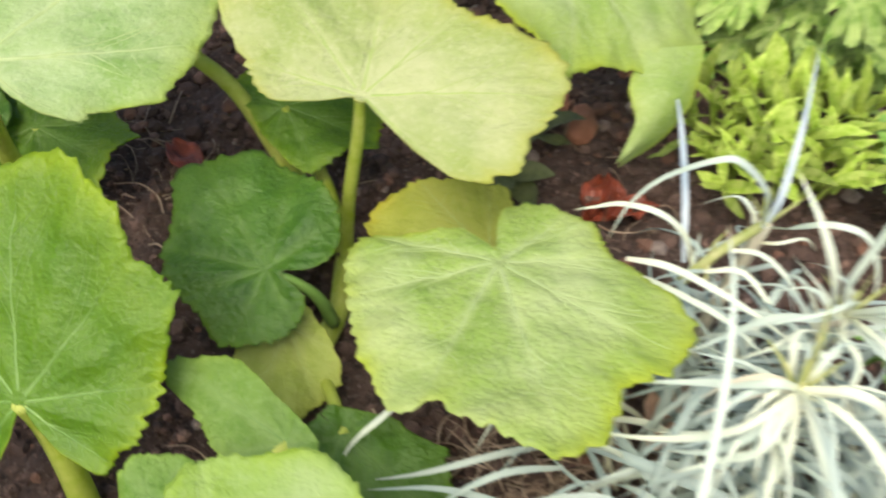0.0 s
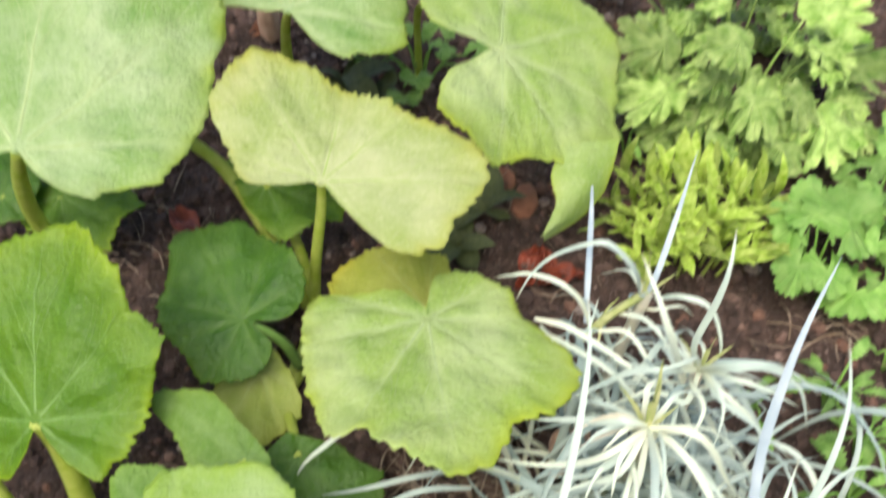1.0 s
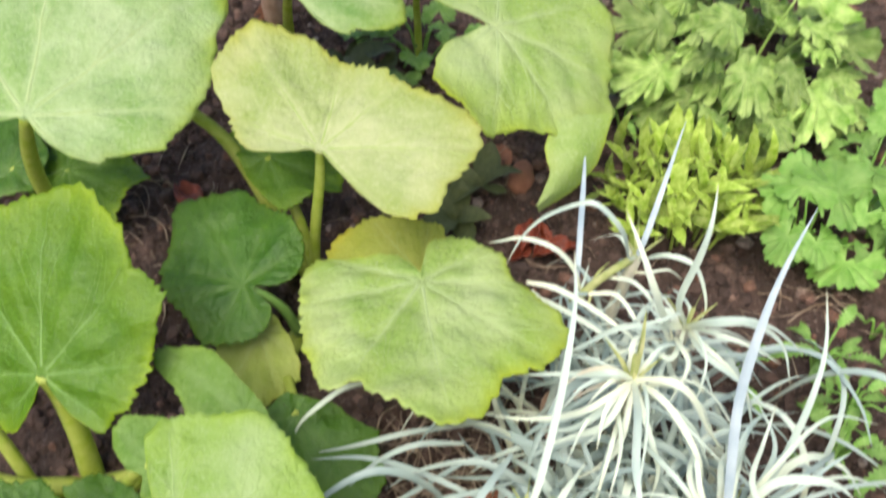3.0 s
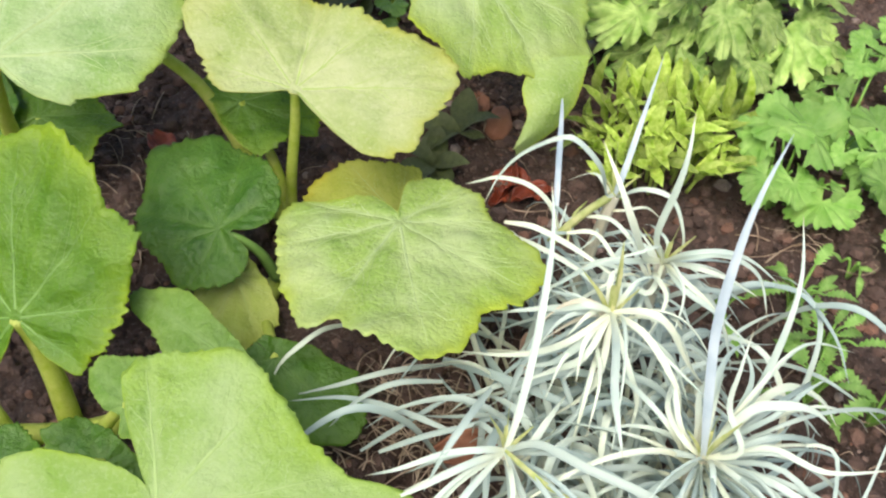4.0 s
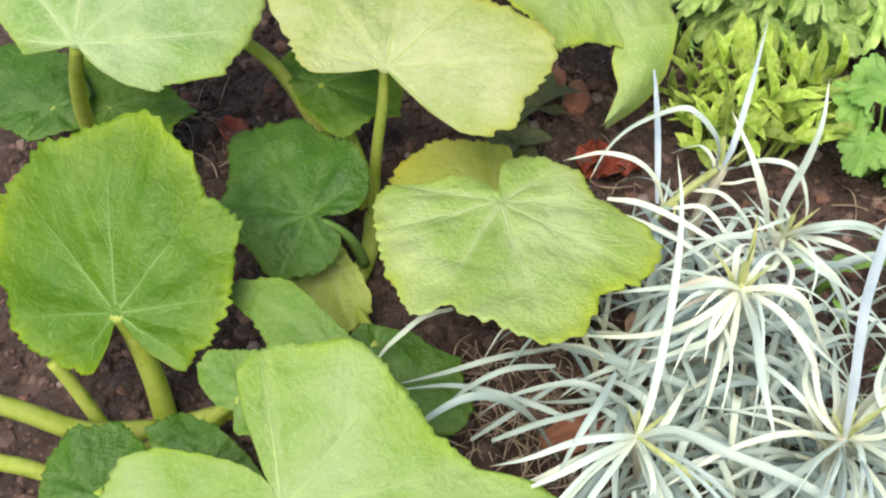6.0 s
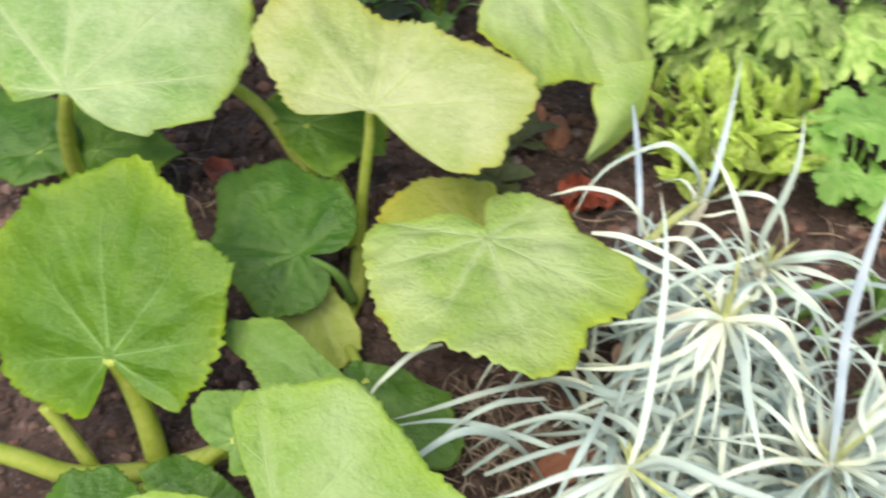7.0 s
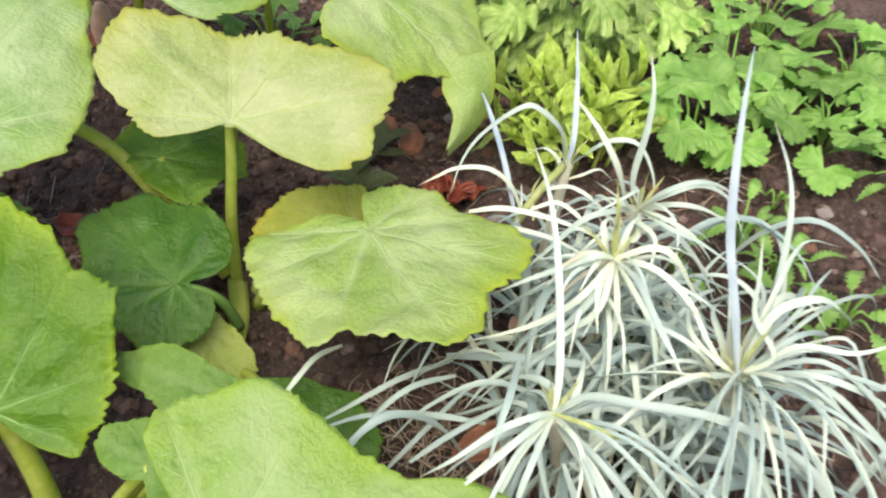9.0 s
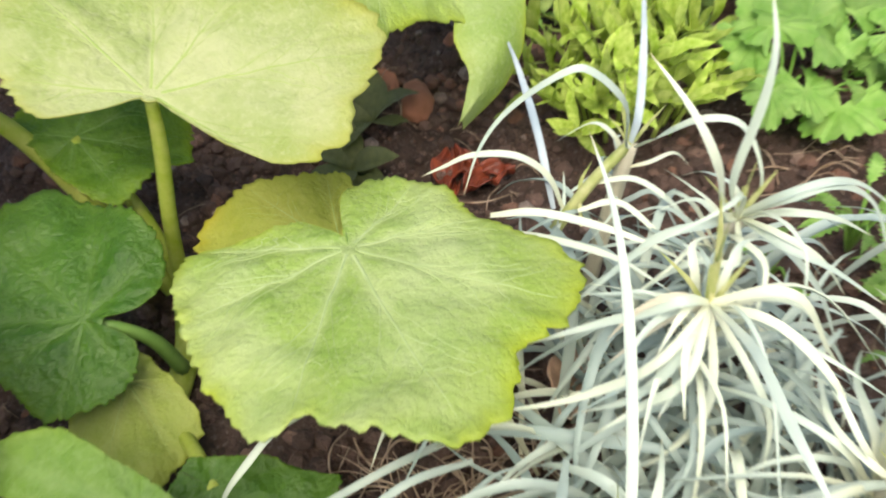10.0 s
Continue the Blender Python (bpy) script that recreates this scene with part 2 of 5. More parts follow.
# ---- squash leaves ----
def leaf_surface(c, n, ex, radii, bend, seed, wave=0.004, teeth=64, tooth=0.04, dome=0.0016):
    n, ex = Vector(n).normalized(), Vector(ex)
    ex = (ex - n * ex.dot(n)).normalized()
    ey = n.cross(ex)
    c = Vector(c)
    ku, kv, fold = bend
    fold = fold if isinstance(fold, tuple) else (fold, fold)
    big = max(radii) / 1000
    count = len(radii)
    angles = [b + 0.16 * noise.noise((b * 2.0, seed, 6.0)) for b in VEIN_ANGLES]

    def outline(a):
        s = (a + math.pi) / (2 * math.pi) * count
        i, f = int(math.floor(s)), s - math.floor(s)
        f = f * f * (3 - 2 * f) * 0.5 + f * 0.5
        r = (radii[i % count] * (1 - f) + radii[(i + 1) % count] * f) / 1000
        k = a / (2 * math.pi) * teeth + 1.5 * noise.noise((math.cos(a) * 5, math.sin(a) * 5, seed))
        k -= math.floor(k)
        jag = (k / 0.7 if k < 0.7 else (1 - k) / 0.3) - 0.5
        rough = noise.noise((math.cos(a) * 6, math.sin(a) * 6, seed + 5))
        small = noise.noise((math.cos(a) * 26, math.sin(a) * 26, seed + 9))
        return r * (1 + 0.018 * rough) + min(r, 0.06) * tooth * (jag * (1 + 0.8 * rough) + 0.9 * small)

    def place(rho, a, lift=0.0):
        r = outline(a) * rho
        u, v = r * math.cos(a), r * math.sin(a)
        h = max(-0.05, min(0.05, ku * u * u + kv * v * v + fold[v < 0] * abs(v)))
        far = r / big
        h += wave * far ** 2 * math.sin(5 * a + seed) + 0.45 * wave * far ** 2 * noise.noise((u * 45, v * 45, seed))
        h += (0.0028 * noise.noise((u * 60, v * 60, seed + 2)) + 0.0006 * noise.noise((u * 230, v * 230, seed + 7))) * min(1, rho * 3)
        gap = 2 * min(abs(math.sin((a - b) * 0.5)) for b in angles)
        h += dome * (1 - math.exp(-(gap * 2.6) ** 2)) * min(1, rho * 2.5) * (0.35 + 0.65 * min(1, r / 0.08))
        h -= 0.0006 * math.exp(-(gap * r / 0.003) ** 2) * min(1, rho * 4)
        return c + ex * u + ey * v + n * (h + lift)

    return outline, place, angles


VEIN_ANGLES = [0.0, 0.72, -0.72, 1.45, -1.45, 2.25, -2.25]


def squash_leaf(parent, mat, vein_mat, label, c, n, ex, radii, bend, wave=0.004, teeth=64, tooth=0.04, dome=0.0016):
    seed = round(abs(c[0] * 37 + c[1] * 91) * 10, 2)
    outline, place, angles = leaf_surface(c, n, ex, radii, bend, seed, wave, teeth, tooth, dome)
    around, rings = 300, 26
    verts, rim, ribs, faces = [place(0, 0)], [0.0], [1.0], []
    for j in range(1, rings + 1):
        rho = (j / rings) ** 0.9
        for i in range(around):
            verts.append(place(rho, -math.pi + 2 * math.pi * i / around))
            rim.append(rho)
            a = -math.pi + 2 * math.pi * i / around
            gap = min(abs(math.sin((a - b) * 0.5)) for b in angles) * 2 * outline(a) * rho
            ribs.append(math.exp(-(gap / 0.0035) ** 2) * (1 - 0.6 * rho))
    for i in range(around):
        k = (i + 1) % around
        if i == around - 1 and radii[0] < 30:
            continue
        faces.append((0, 1 + i, 1 + k))
        for j in range(rings - 1):
            a = 1 + j * around
            faces.append((a + i, a + around + i, a + around + k, a + k))
    inv = Matrix.Translation(-Vector(parent.location))
    me = mesh_of("leaf", [inv @ v for v in verts], faces, mat)
    att = me.attributes.new("rim", "FLOAT", "POINT")
    att.data.foreach_set("value", rim)
    att = me.attributes.new("rib", "FLOAT", "POINT")
    att.data.foreach_set("value", ribs)
    blade = child("leaf", me, parent, label)
    solid = blade.modifiers.new("thickness", "SOLIDIFY")
    solid.thickness, solid.offset = 0.0006, -1
    # raised veins on the blade
    vv, ff = [], []
    big = max(radii) / 1000

    def rib(line, w0, w1):
        first = len(vv)
        for i, (rho, a) in enumerate(line):
            s = i / (len(line) - 1)
            w = w0 + (w1 - w0) * s
            r = max(outline(a) * rho, 0.002)
            vv.append(place(rho, a - w / r, 0.00015))
            vv.append(place(rho, a, 0.0004 + w * 0.5))
            vv.append(place(rho, a + w / r, 0.00015))
            if i:
                k = first + 3 * i
                ff.append((k - 3, k - 2, k + 1, k))
                ff.append((k - 2, k - 1, k + 2, k + 1))

    for b in angles:
        reach = outline(b)
        if reach < 0.018:
            continue
        drift = 0.12 * noise.noise((b, seed, 3.0))
        main = [(0.05 + 0.87 * i / 30, b + drift * (i / 30) ** 2) for i in range(31)]
        rib(main, 0.0060 * big, 0.0008 * big)
        for s, start in enumerate((0.3, 0.5, 0.68)):
            for sign in (-1, 1):
                spread = 0.26 + 0.05 * noise.noise((b * 3, s, sign + seed))
                rib([(start + (0.9 - start) * 0.75 * i / 16, b + drift * start ** 2 + sign * spread * (i / 16) ** 0.8 * (1 - 0.35 * start)) for i in range(17)], 0.0016 * big, 0.0005 * big)
    child("vein", mesh_of("vein", [inv @ v for v in vv], ff, vein_mat), blade, "pale raised vein network")
    return blade


def hanging_lobe(blade, mat, edges):
    """A torn lobe that hangs from a blade, between pairs of points down its two edges."""
    foot = Vector(blade.parent.location)
    left = smooth_line([Vector(a) - foot for a, b in edges], 5)
    right = smooth_line([Vector(b) - foot for a, b in edges], 5)
    n, across = len(left), 15
    verts, faces, rim = [], [], []
    for i in range(n):
        for j in range(across):
            q = j / (across - 1)
            p = left[i].lerp(right[i], q + (0.03 * noise.noise((i * 0.9, 3.0 * q, 2.0)) if 0 < j < across - 1 else 0.04 * noise.noise((i * 1.7, q, 8.0))))
            verts.append(p + Vector((0, -0.4, 1)) * (0.008 * min(1, i / 8) * math.sin(math.pi * q) - 0.002 * max(0, 1 - i / 3) + 0.0015 * noise.noise(p * 70)))
            rim.append(max(abs(2 * q - 1), (i / (n - 1)) ** 3))
            if i and j:
                k = i * across + j
                faces.append((k - across - 1, k - 1, k, k - across))
    me = mesh_of("leaf_lobe", verts, faces, mat)
    me.attributes.new("rim", "FLOAT", "POINT").data.foreach_set("value", rim)
    return child("leaf_lobe", me, blade, "drooping torn lobe with yellow edges")


def stalk(parent, points, radii, mat=None, name="petiole", ridges=0.06):
    inv = Matrix.Translation(-Vector(parent.location))
    v, f = tube(points, [0.88 * q for q in radii], 16, ridges)
    return child(name, mesh_of(name, [inv @ Vector(p) for p in v], f, mat or STALK), parent)


squash_a = base_at("squash_plant", -0.091, 0.02, "squash plant with yellowing powdery leaves on upright stalks", "squash plant", "squash plants")
squash_leaf(squash_a, PALE, VEIN_PALE, "broad pale green leaf with yellow torn margin", (-0.009, -0.0548, 0.097), (0.0, 0.196, 0.981), (0.157, -0.968, 0.194),
            [7, 9, 19, 31, 33, 37, 42, 52, 69, 72, 73, 72, 72, 73, 75, 79, 83, 88, 93, 99, 88, 95, 102, 109, 116, 110, 99, 89, 93, 95, 97, 95, 87, 78, 68, 59, 55, 55, 56, 56, 54, 53, 51, 48, 47, 41, 35, 11], (0, -1.0, 0))
squash_leaf(squash_a, YELLOWED, VEIN, "folded yellowish powdery leaf on an upright stalk", (-0.0728, 0.0183, 0.135), (0.0, -0.371, 0.928), (0.156, 0.917, 0.367),
            [4, 4, 4, 4, 4, 4, 4, 64, 77, 86, 84, 87, 94, 98, 100, 93, 82, 74, 69, 66, 64, 62, 62, 62, 63, 67, 75, 81, 88, 95, 93, 89, 87, 81, 68, 57, 53, 49, 42, 4, 4, 4, 4, 4, 4, 4, 4, 4], (0, -1, 0.22))
squash_leaf(squash_a, DARK, VEIN_DARK, "small dark green round leaf", (-0.1239, -0.0313, 0.064), (-0.047, -0.33, 0.943), (-0.96, 0.276, 0.049),
            [9, 9, 24, 31, 36, 39, 43, 45, 49, 52, 54, 56, 57, 60, 64, 71, 71, 72, 72, 77, 76, 68, 61, 60, 59, 57, 55, 51, 47, 44, 42, 41, 42, 44, 45, 42, 41, 40, 39, 38, 36, 35, 33, 31, 29, 26, 9, 9], (-2, -2, 0), 0.006, 40, 0.04, 0.004)
squash_leaf(squash_a, FRESH, VEIN_FRESH, "green toothed leaf in the shade of a paler one", (-0.1214, 0.0767, 0.075), (0.0, -0.287, 0.958), (0.438, -0.861, -0.258),
            [34, 33, 33, 34, 35, 37, 35, 28, 24, 21, 19, 19, 19, 19, 19, 20, 22, 23, 24, 26, 30, 34, 39, 45, 46, 46, 47, 47, 47, 58, 56, 56, 56, 54, 54, 54, 53, 49, 46, 44, 42, 38, 36, 34, 33, 33, 34, 34], (0, -2, 0), 0.004, 40)
squash_leaf(squash_a, DYING, VEIN, "yellow dying leaf", (-0.0088, -0.0138, 0.05), (-0.089, -0.445, 0.891), (-0.681, 0.68, 0.272),
            [19, 20, 20, 20, 20, 20, 20, 21, 23, 25, 27, 27, 27, 28, 29, 32, 39, 40, 40, 41, 42, 45, 48, 53, 58, 61, 65, 69, 70, 65, 60, 50, 44, 39, 34, 30, 27, 25, 24, 23, 23, 22, 20, 19, 18, 18, 18, 18], (0, -2, 0), 0.005, 40)
squash_leaf(squash_a, LIMP, VEIN, "limp pale yellowish leaf", (-0.1149, -0.0469, 0.035), (0.089, -0.445, 0.891), (0.326, -0.832, -0.449),
            [15, 15, 15, 16, 17, 19, 21, 22, 22, 23, 24, 26, 28, 31, 36, 43, 44, 46, 50, 51, 51, 51, 50, 47, 45, 43, 41, 41, 35, 30, 25, 22, 20, 18, 16, 15, 14, 14, 14, 14, 14, 14, 15, 16, 17, 16, 15, 15], (0, -2, 0), 0.003, 24)
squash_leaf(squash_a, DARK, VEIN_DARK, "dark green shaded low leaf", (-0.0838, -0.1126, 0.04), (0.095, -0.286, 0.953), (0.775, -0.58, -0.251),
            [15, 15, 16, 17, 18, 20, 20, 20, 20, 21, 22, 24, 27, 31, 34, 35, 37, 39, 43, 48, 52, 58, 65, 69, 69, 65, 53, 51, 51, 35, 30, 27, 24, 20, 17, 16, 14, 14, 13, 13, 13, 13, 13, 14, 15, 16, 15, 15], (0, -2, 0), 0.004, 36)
stalk(squash_a, [(-0.091, 0.025, -0.01), (-0.085, 0.026, 0.05), (-0.077, 0.025, 0.10), (-0.0738, 0.0234, 0.129)], [0.0048, 0.0042, 0.0038, 0.003])
stalk(squash_a, [(-0.094, -0.03, 0.012), (-0.100, -0.034, 0.042), (-0.112, -0.034, 0.058), (-0.1239, -0.0313, 0.062)], [0.0042, 0.0036, 0.0028, 0.002], VEIN_FRESH)
stalk(squash_a, [(-0.08, 0.0, -0.005), (-0.06, -0.01, 0.04), (-0.03, -0.03, 0.08), (-0.0092, -0.0505, 0.091)], [0.005, 0.0045, 0.0035, 0.003])
stalk(squash_a, [(-0.172, 0.085, 0.11), (-0.15, 0.082, 0.085), (-0.13, 0.07, 0.05), (-0.095, 0.03, 0.0)], [0.0045, 0.005, 0.0055, 0.006])
stalk(squash_a, [(-0.09, 0.03, -0.005), (-0.095, -0.02, 0.0), (-0.12, -0.07, -0.002), (-0.16, -0.12, -0.002), (-0.21, -0.14, 0.0)], [0.0075, 0.007, 0.0065, 0.007, 0.006], None, "vine")
stalk(squash_a, [(-0.09, 0.03, 0.0), (-0.1, 0.05, 0.04), (-0.1214, 0.0767, 0.074)], [0.0045, 0.004, 0.003])
stalk(squash_a, [(-0.08, 0.01, 0.0), (-0.04, 0.0, 0.03), (-0.0088, -0.0138, 0.049)], [0.004, 0.0035, 0.003])
stalk(squash_a, [(-0.10, -0.04, 0.01), (-0.105, -0.039, 0.025), (-0.108, -0.042, 0.034)], [0.004, 0.0035, 0.003])
stalk(squash_a, [(-0.10, -0.06, 0.008), (-0.09, -0.09, 0.03), (-0.0838, -0.1126, 0.039)], [0.004, 0.0035, 0.003])
squash_b = base_at("squash_plant", -0.21, -0.13, "squash plant with large green tilted leaves and thick stalks", "squash plant", "squash plants")
squash_leaf(squash_b, FRESH, VEIN_FRESH, "large fresh green toothed leaf facing outward", (-0.2134, -0.1259, 0.1), (-0.112, -0.654, 0.748), (-0.058, 0.756, 0.652),
            [4, 4, 4, 4, 4, 30, 46, 48, 47, 53, 55, 56, 60, 63, 68, 73, 83, 81, 78, 87, 94, 100, 108, 103, 99, 98, 96, 96, 96, 95, 92, 89, 84, 81, 76, 72, 69, 62, 57, 51, 48, 45, 42, 40, 36, 20, 4, 4], (0, 0, (-0.25, -0.02)), 0.004, 66, 0.05, 0.005)
squash_leaf(squash_b, BROAD, VEIN_BROAD, "very broad pale green leaf near the silver plants", (-0.1191, -0.235, 0.095), (0.0, -0.447, 0.894), (0.829, -0.5, -0.25),
            [50, 67, 80, 81, 84, 83, 79, 74, 70, 67, 64, 63, 63, 63, 64, 66, 70, 75, 81, 90, 101, 112, 126, 140, 153, 161, 155, 149, 136, 119, 89, 81, 77, 77, 77, 78, 82, 85, 83, 79, 76, 76, 76, 69, 14, 21, 28, 37], (0, -1.0, 0), 0.005, 90, 0.025)
squash_leaf(squash_b, YOUNG, VEIN_FRESH, "young green leaf partly covered", (-0.1028, -0.1405, 0.085), (-0.095, -0.286, 0.953), (-0.81, 0.579, 0.093),
            [18, 16, 15, 14, 13, 13, 12, 12, 11, 11, 11, 11, 11, 11, 12, 13, 14, 16, 19, 23, 32, 46, 51, 58, 67, 63, 45, 39, 35, 32, 29, 27, 26, 25, 24, 23, 22, 22, 22, 22, 23, 25, 23, 23, 22, 22, 23, 21], (0, -2, 0), 0.003, 30)
squash_leaf(squash_b, YOUNG, VEIN_FRESH, "small curled young green leaf", (-0.1429, -0.179, 0.1), (-0.192, -0.192, 0.962), (-0.684, 0.729, 0.009),
            [21, 19, 18, 18, 17, 17, 17, 18, 17, 18, 18, 19, 20, 22, 23, 23, 24, 25, 27, 27, 28, 29, 31, 32, 31, 31, 27, 24, 20, 17, 14, 13, 11, 9, 8, 7, 7, 6, 7, 8, 11, 16, 18, 18, 19, 20, 22, 23], (0, -2, 0), 0.004, 30)
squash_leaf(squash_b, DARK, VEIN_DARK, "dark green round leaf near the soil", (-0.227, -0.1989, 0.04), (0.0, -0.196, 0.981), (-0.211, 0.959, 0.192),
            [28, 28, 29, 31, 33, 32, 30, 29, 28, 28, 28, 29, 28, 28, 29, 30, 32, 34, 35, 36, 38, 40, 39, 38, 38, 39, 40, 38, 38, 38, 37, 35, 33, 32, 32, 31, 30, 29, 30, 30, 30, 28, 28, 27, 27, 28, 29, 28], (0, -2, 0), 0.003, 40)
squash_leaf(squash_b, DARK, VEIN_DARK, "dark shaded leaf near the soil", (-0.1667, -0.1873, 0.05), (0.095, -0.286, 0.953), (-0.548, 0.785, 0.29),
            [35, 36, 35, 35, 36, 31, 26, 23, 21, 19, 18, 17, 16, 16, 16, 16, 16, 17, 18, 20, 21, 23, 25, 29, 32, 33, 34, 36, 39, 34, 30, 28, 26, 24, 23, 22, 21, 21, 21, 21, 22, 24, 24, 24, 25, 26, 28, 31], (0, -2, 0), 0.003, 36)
stalk(squash_b, [(-0.212, -0.132, -0.01), (-0.209, -0.128, 0.04), (-0.211, -0.124, 0.075), (-0.2134, -0.1259, 0.099)], [0.008, 0.0068, 0.0055, 0.004])
stalk(squash_b, [(-0.198, -0.138, -0.01), (-0.185, -0.165, 0.03), (-0.15, -0.21, 0.065), (-0.1191, -0.235, 0.093)], [0.008, 0.0065, 0.005, 0.004])
stalk(squash_b, [(-0.30, -0.15, 0.065), (-0.276, -0.15, 0.045), (-0.25, -0.15, 0.02), (-0.215, -0.14, 0.0)], [0.0055, 0.006, 0.0065, 0.007])
stalk(squash_b, [(-0.31, -0.175, 0.045), (-0.277, -0.177, 0.035), (-0.25, -0.175, 0.015), (-0.21, -0.15, 0.0)], [0.0045, 0.005, 0.005, 0.006])
stalk(squash_b, [(-0.262, -0.125, 0.055), (-0.255, -0.13, 0.035), (-0.245, -0.14, 0.0)], [0.004, 0.0045, 0.005])
stalk(squash_b, [(-0.19, -0.145, 0.0), (-0.15, -0.145, 0.05), (-0.1028, -0.1405, 0.084)], [0.005, 0.004, 0.003])
stalk(squash_b, [(-0.195, -0.15, 0.0), (-0.165, -0.165, 0.06), (-0.1429, -0.179, 0.099)], [0.005, 0.004, 0.003])
stalk(squash_b, [(-0.21, -0.15, 0.0), (-0.22, -0.18, 0.03), (-0.227, -0.1989, 0.039)], [0.005, 0.004, 0.003])
stalk(squash_b, [(-0.2, -0.15, 0.0), (-0.18, -0.17, 0.035), (-0.1667, -0.1873, 0.049)], [0.005, 0.004, 0.003])
squash_c = base_at("squash_plant", -0.09, 0.24, "squash plant with pale leaves drooping at the edge", "squash plant", "squash plants")
droop = squash_leaf(squash_c, PALE, VEIN_PALE, "pale green leaf with a drooping torn lobe", (0.0387, 0.1439, 0.138), (0.368, -0.138, 0.92), (0.618, -0.703, -0.353),
            [93, 87, 68, 60, 55, 52, 10, 8, 8, 8, 8, 18, 53, 69, 83, 86, 84, 88, 95, 88, 84, 82, 84, 88, 92, 96, 100, 106, 106, 100, 97, 97, 101, 107, 106, 106, 105, 105, 101, 99, 99, 106, 117, 124, 119, 115, 107, 98], (-2.0, 0, 0), 0.004, 50)
squash_leaf(squash_c, POWDERY, VEIN_PALE, "light green flat leaf with yellow rim", (-0.1111, 0.1886, 0.137), (0.0, -0.243, 0.97), (0.077, 0.967, 0.242),
            [4, 4, 4, 4, 4, 4, 41, 58, 60, 72, 81, 85, 85, 83, 85, 89, 95, 103, 114, 122, 132, 133, 135, 132, 131, 130, 131, 139, 156, 165, 155, 133, 90, 64, 55, 51, 4, 4, 4, 4, 4, 4, 4, 4, 4, 4, 4, 4], (0, -2, 0))
hanging_lobe(droop, PALE, [((0.079, 0.09, 0.102), (0.122, 0.104, 0.094)), ((0.072, 0.068, 0.092), (0.115, 0.082, 0.084)), ((0.075, 0.056, 0.082), (0.107, 0.067, 0.074)),
                           ((0.071, 0.048, 0.070), (0.092, 0.056, 0.062)), ((0.065, 0.042, 0.058), (0.069, 0.046, 0.052))])
stalk(squash_c, [(-0.125, 0.245, -0.01), (-0.125, 0.232, 0.06), (-0.118, 0.205, 0.11), (-0.1111, 0.1886, 0.136)], [0.0058, 0.005, 0.0042, 0.003])
stalk(squash_c, [(-0.02, 0.275, -0.005), (-0.021, 0.262, 0.05), (-0.018, 0.235, 0.11), (0.01, 0.18, 0.135), (0.0388, 0.1453, 0.136)], [0.004, 0.0035, 0.003, 0.003, 0.0025])
squash_d = base_at("squash_plant", -0.27, 0.07, "squash plant with a huge pale leaf above dark ones", "squash plant", "squash plants")
squash_leaf(squash_d, POWDERY, VEIN_PALE, "huge pale green leaf with whitish powdery bloom", (-0.2429, 0.0125, 0.165), (0.094, -0.329, 0.94), (0.025, 0.944, 0.328),
            [4, 4, 4, 4, 4, 4, 24, 39, 53, 54, 66, 82, 85, 94, 101, 109, 116, 126, 147, 160, 170, 172, 175, 177, 182, 185, 187, 187, 169, 142, 113, 84, 64, 51, 43, 37, 33, 30, 28, 4, 4, 4, 4, 4, 4, 4, 4, 4], (0, -1.5, 0), 0.006, 80, 0.035)
squash_leaf(squash_d, FRESH, VEIN_FRESH, "green leaf in the shade of the huge leaf", (-0.2726, 0.0892, 0.05), (0.0, -0.287, 0.958), (0.86, -0.489, -0.147),
            [46, 43, 40, 39, 38, 35, 34, 32, 32, 32, 32, 33, 33, 32, 32, 33, 34, 36, 38, 40, 44, 50, 58, 55, 53, 52, 55, 62, 55, 49, 46, 43, 42, 41, 41, 40, 39, 39, 39, 40, 41, 44, 46, 46, 46, 48, 50, 52], (0, -2, 0), 0.004, 36)
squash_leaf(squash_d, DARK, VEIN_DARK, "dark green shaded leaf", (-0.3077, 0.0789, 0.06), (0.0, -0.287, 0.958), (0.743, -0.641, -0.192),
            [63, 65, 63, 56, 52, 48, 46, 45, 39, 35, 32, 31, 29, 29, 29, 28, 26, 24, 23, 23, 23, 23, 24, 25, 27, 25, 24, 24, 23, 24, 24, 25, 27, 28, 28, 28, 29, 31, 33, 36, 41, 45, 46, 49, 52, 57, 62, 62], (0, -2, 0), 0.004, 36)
stalk(squash_d, [(-0.272, 0.07, -0.01), (-0.276, 0.055, 0.06), (-0.26, 0.03, 0.12), (-0.2429, 0.0125, 0.164)], [0.007, 0.0062, 0.0055, 0.004])
stalk(squash_d, [(-0.27, 0.075, 0.0), (-0.272, 0.085, 0.03), (-0.2726, 0.0892, 0.049)], [0.004, 0.0035, 0.003])
stalk(squash_d, [(-0.275, 0.07, 0.0), (-0.295, 0.075, 0.04), (-0.3077, 0.0789, 0.059)], [0.004, 0.0035, 0.003])

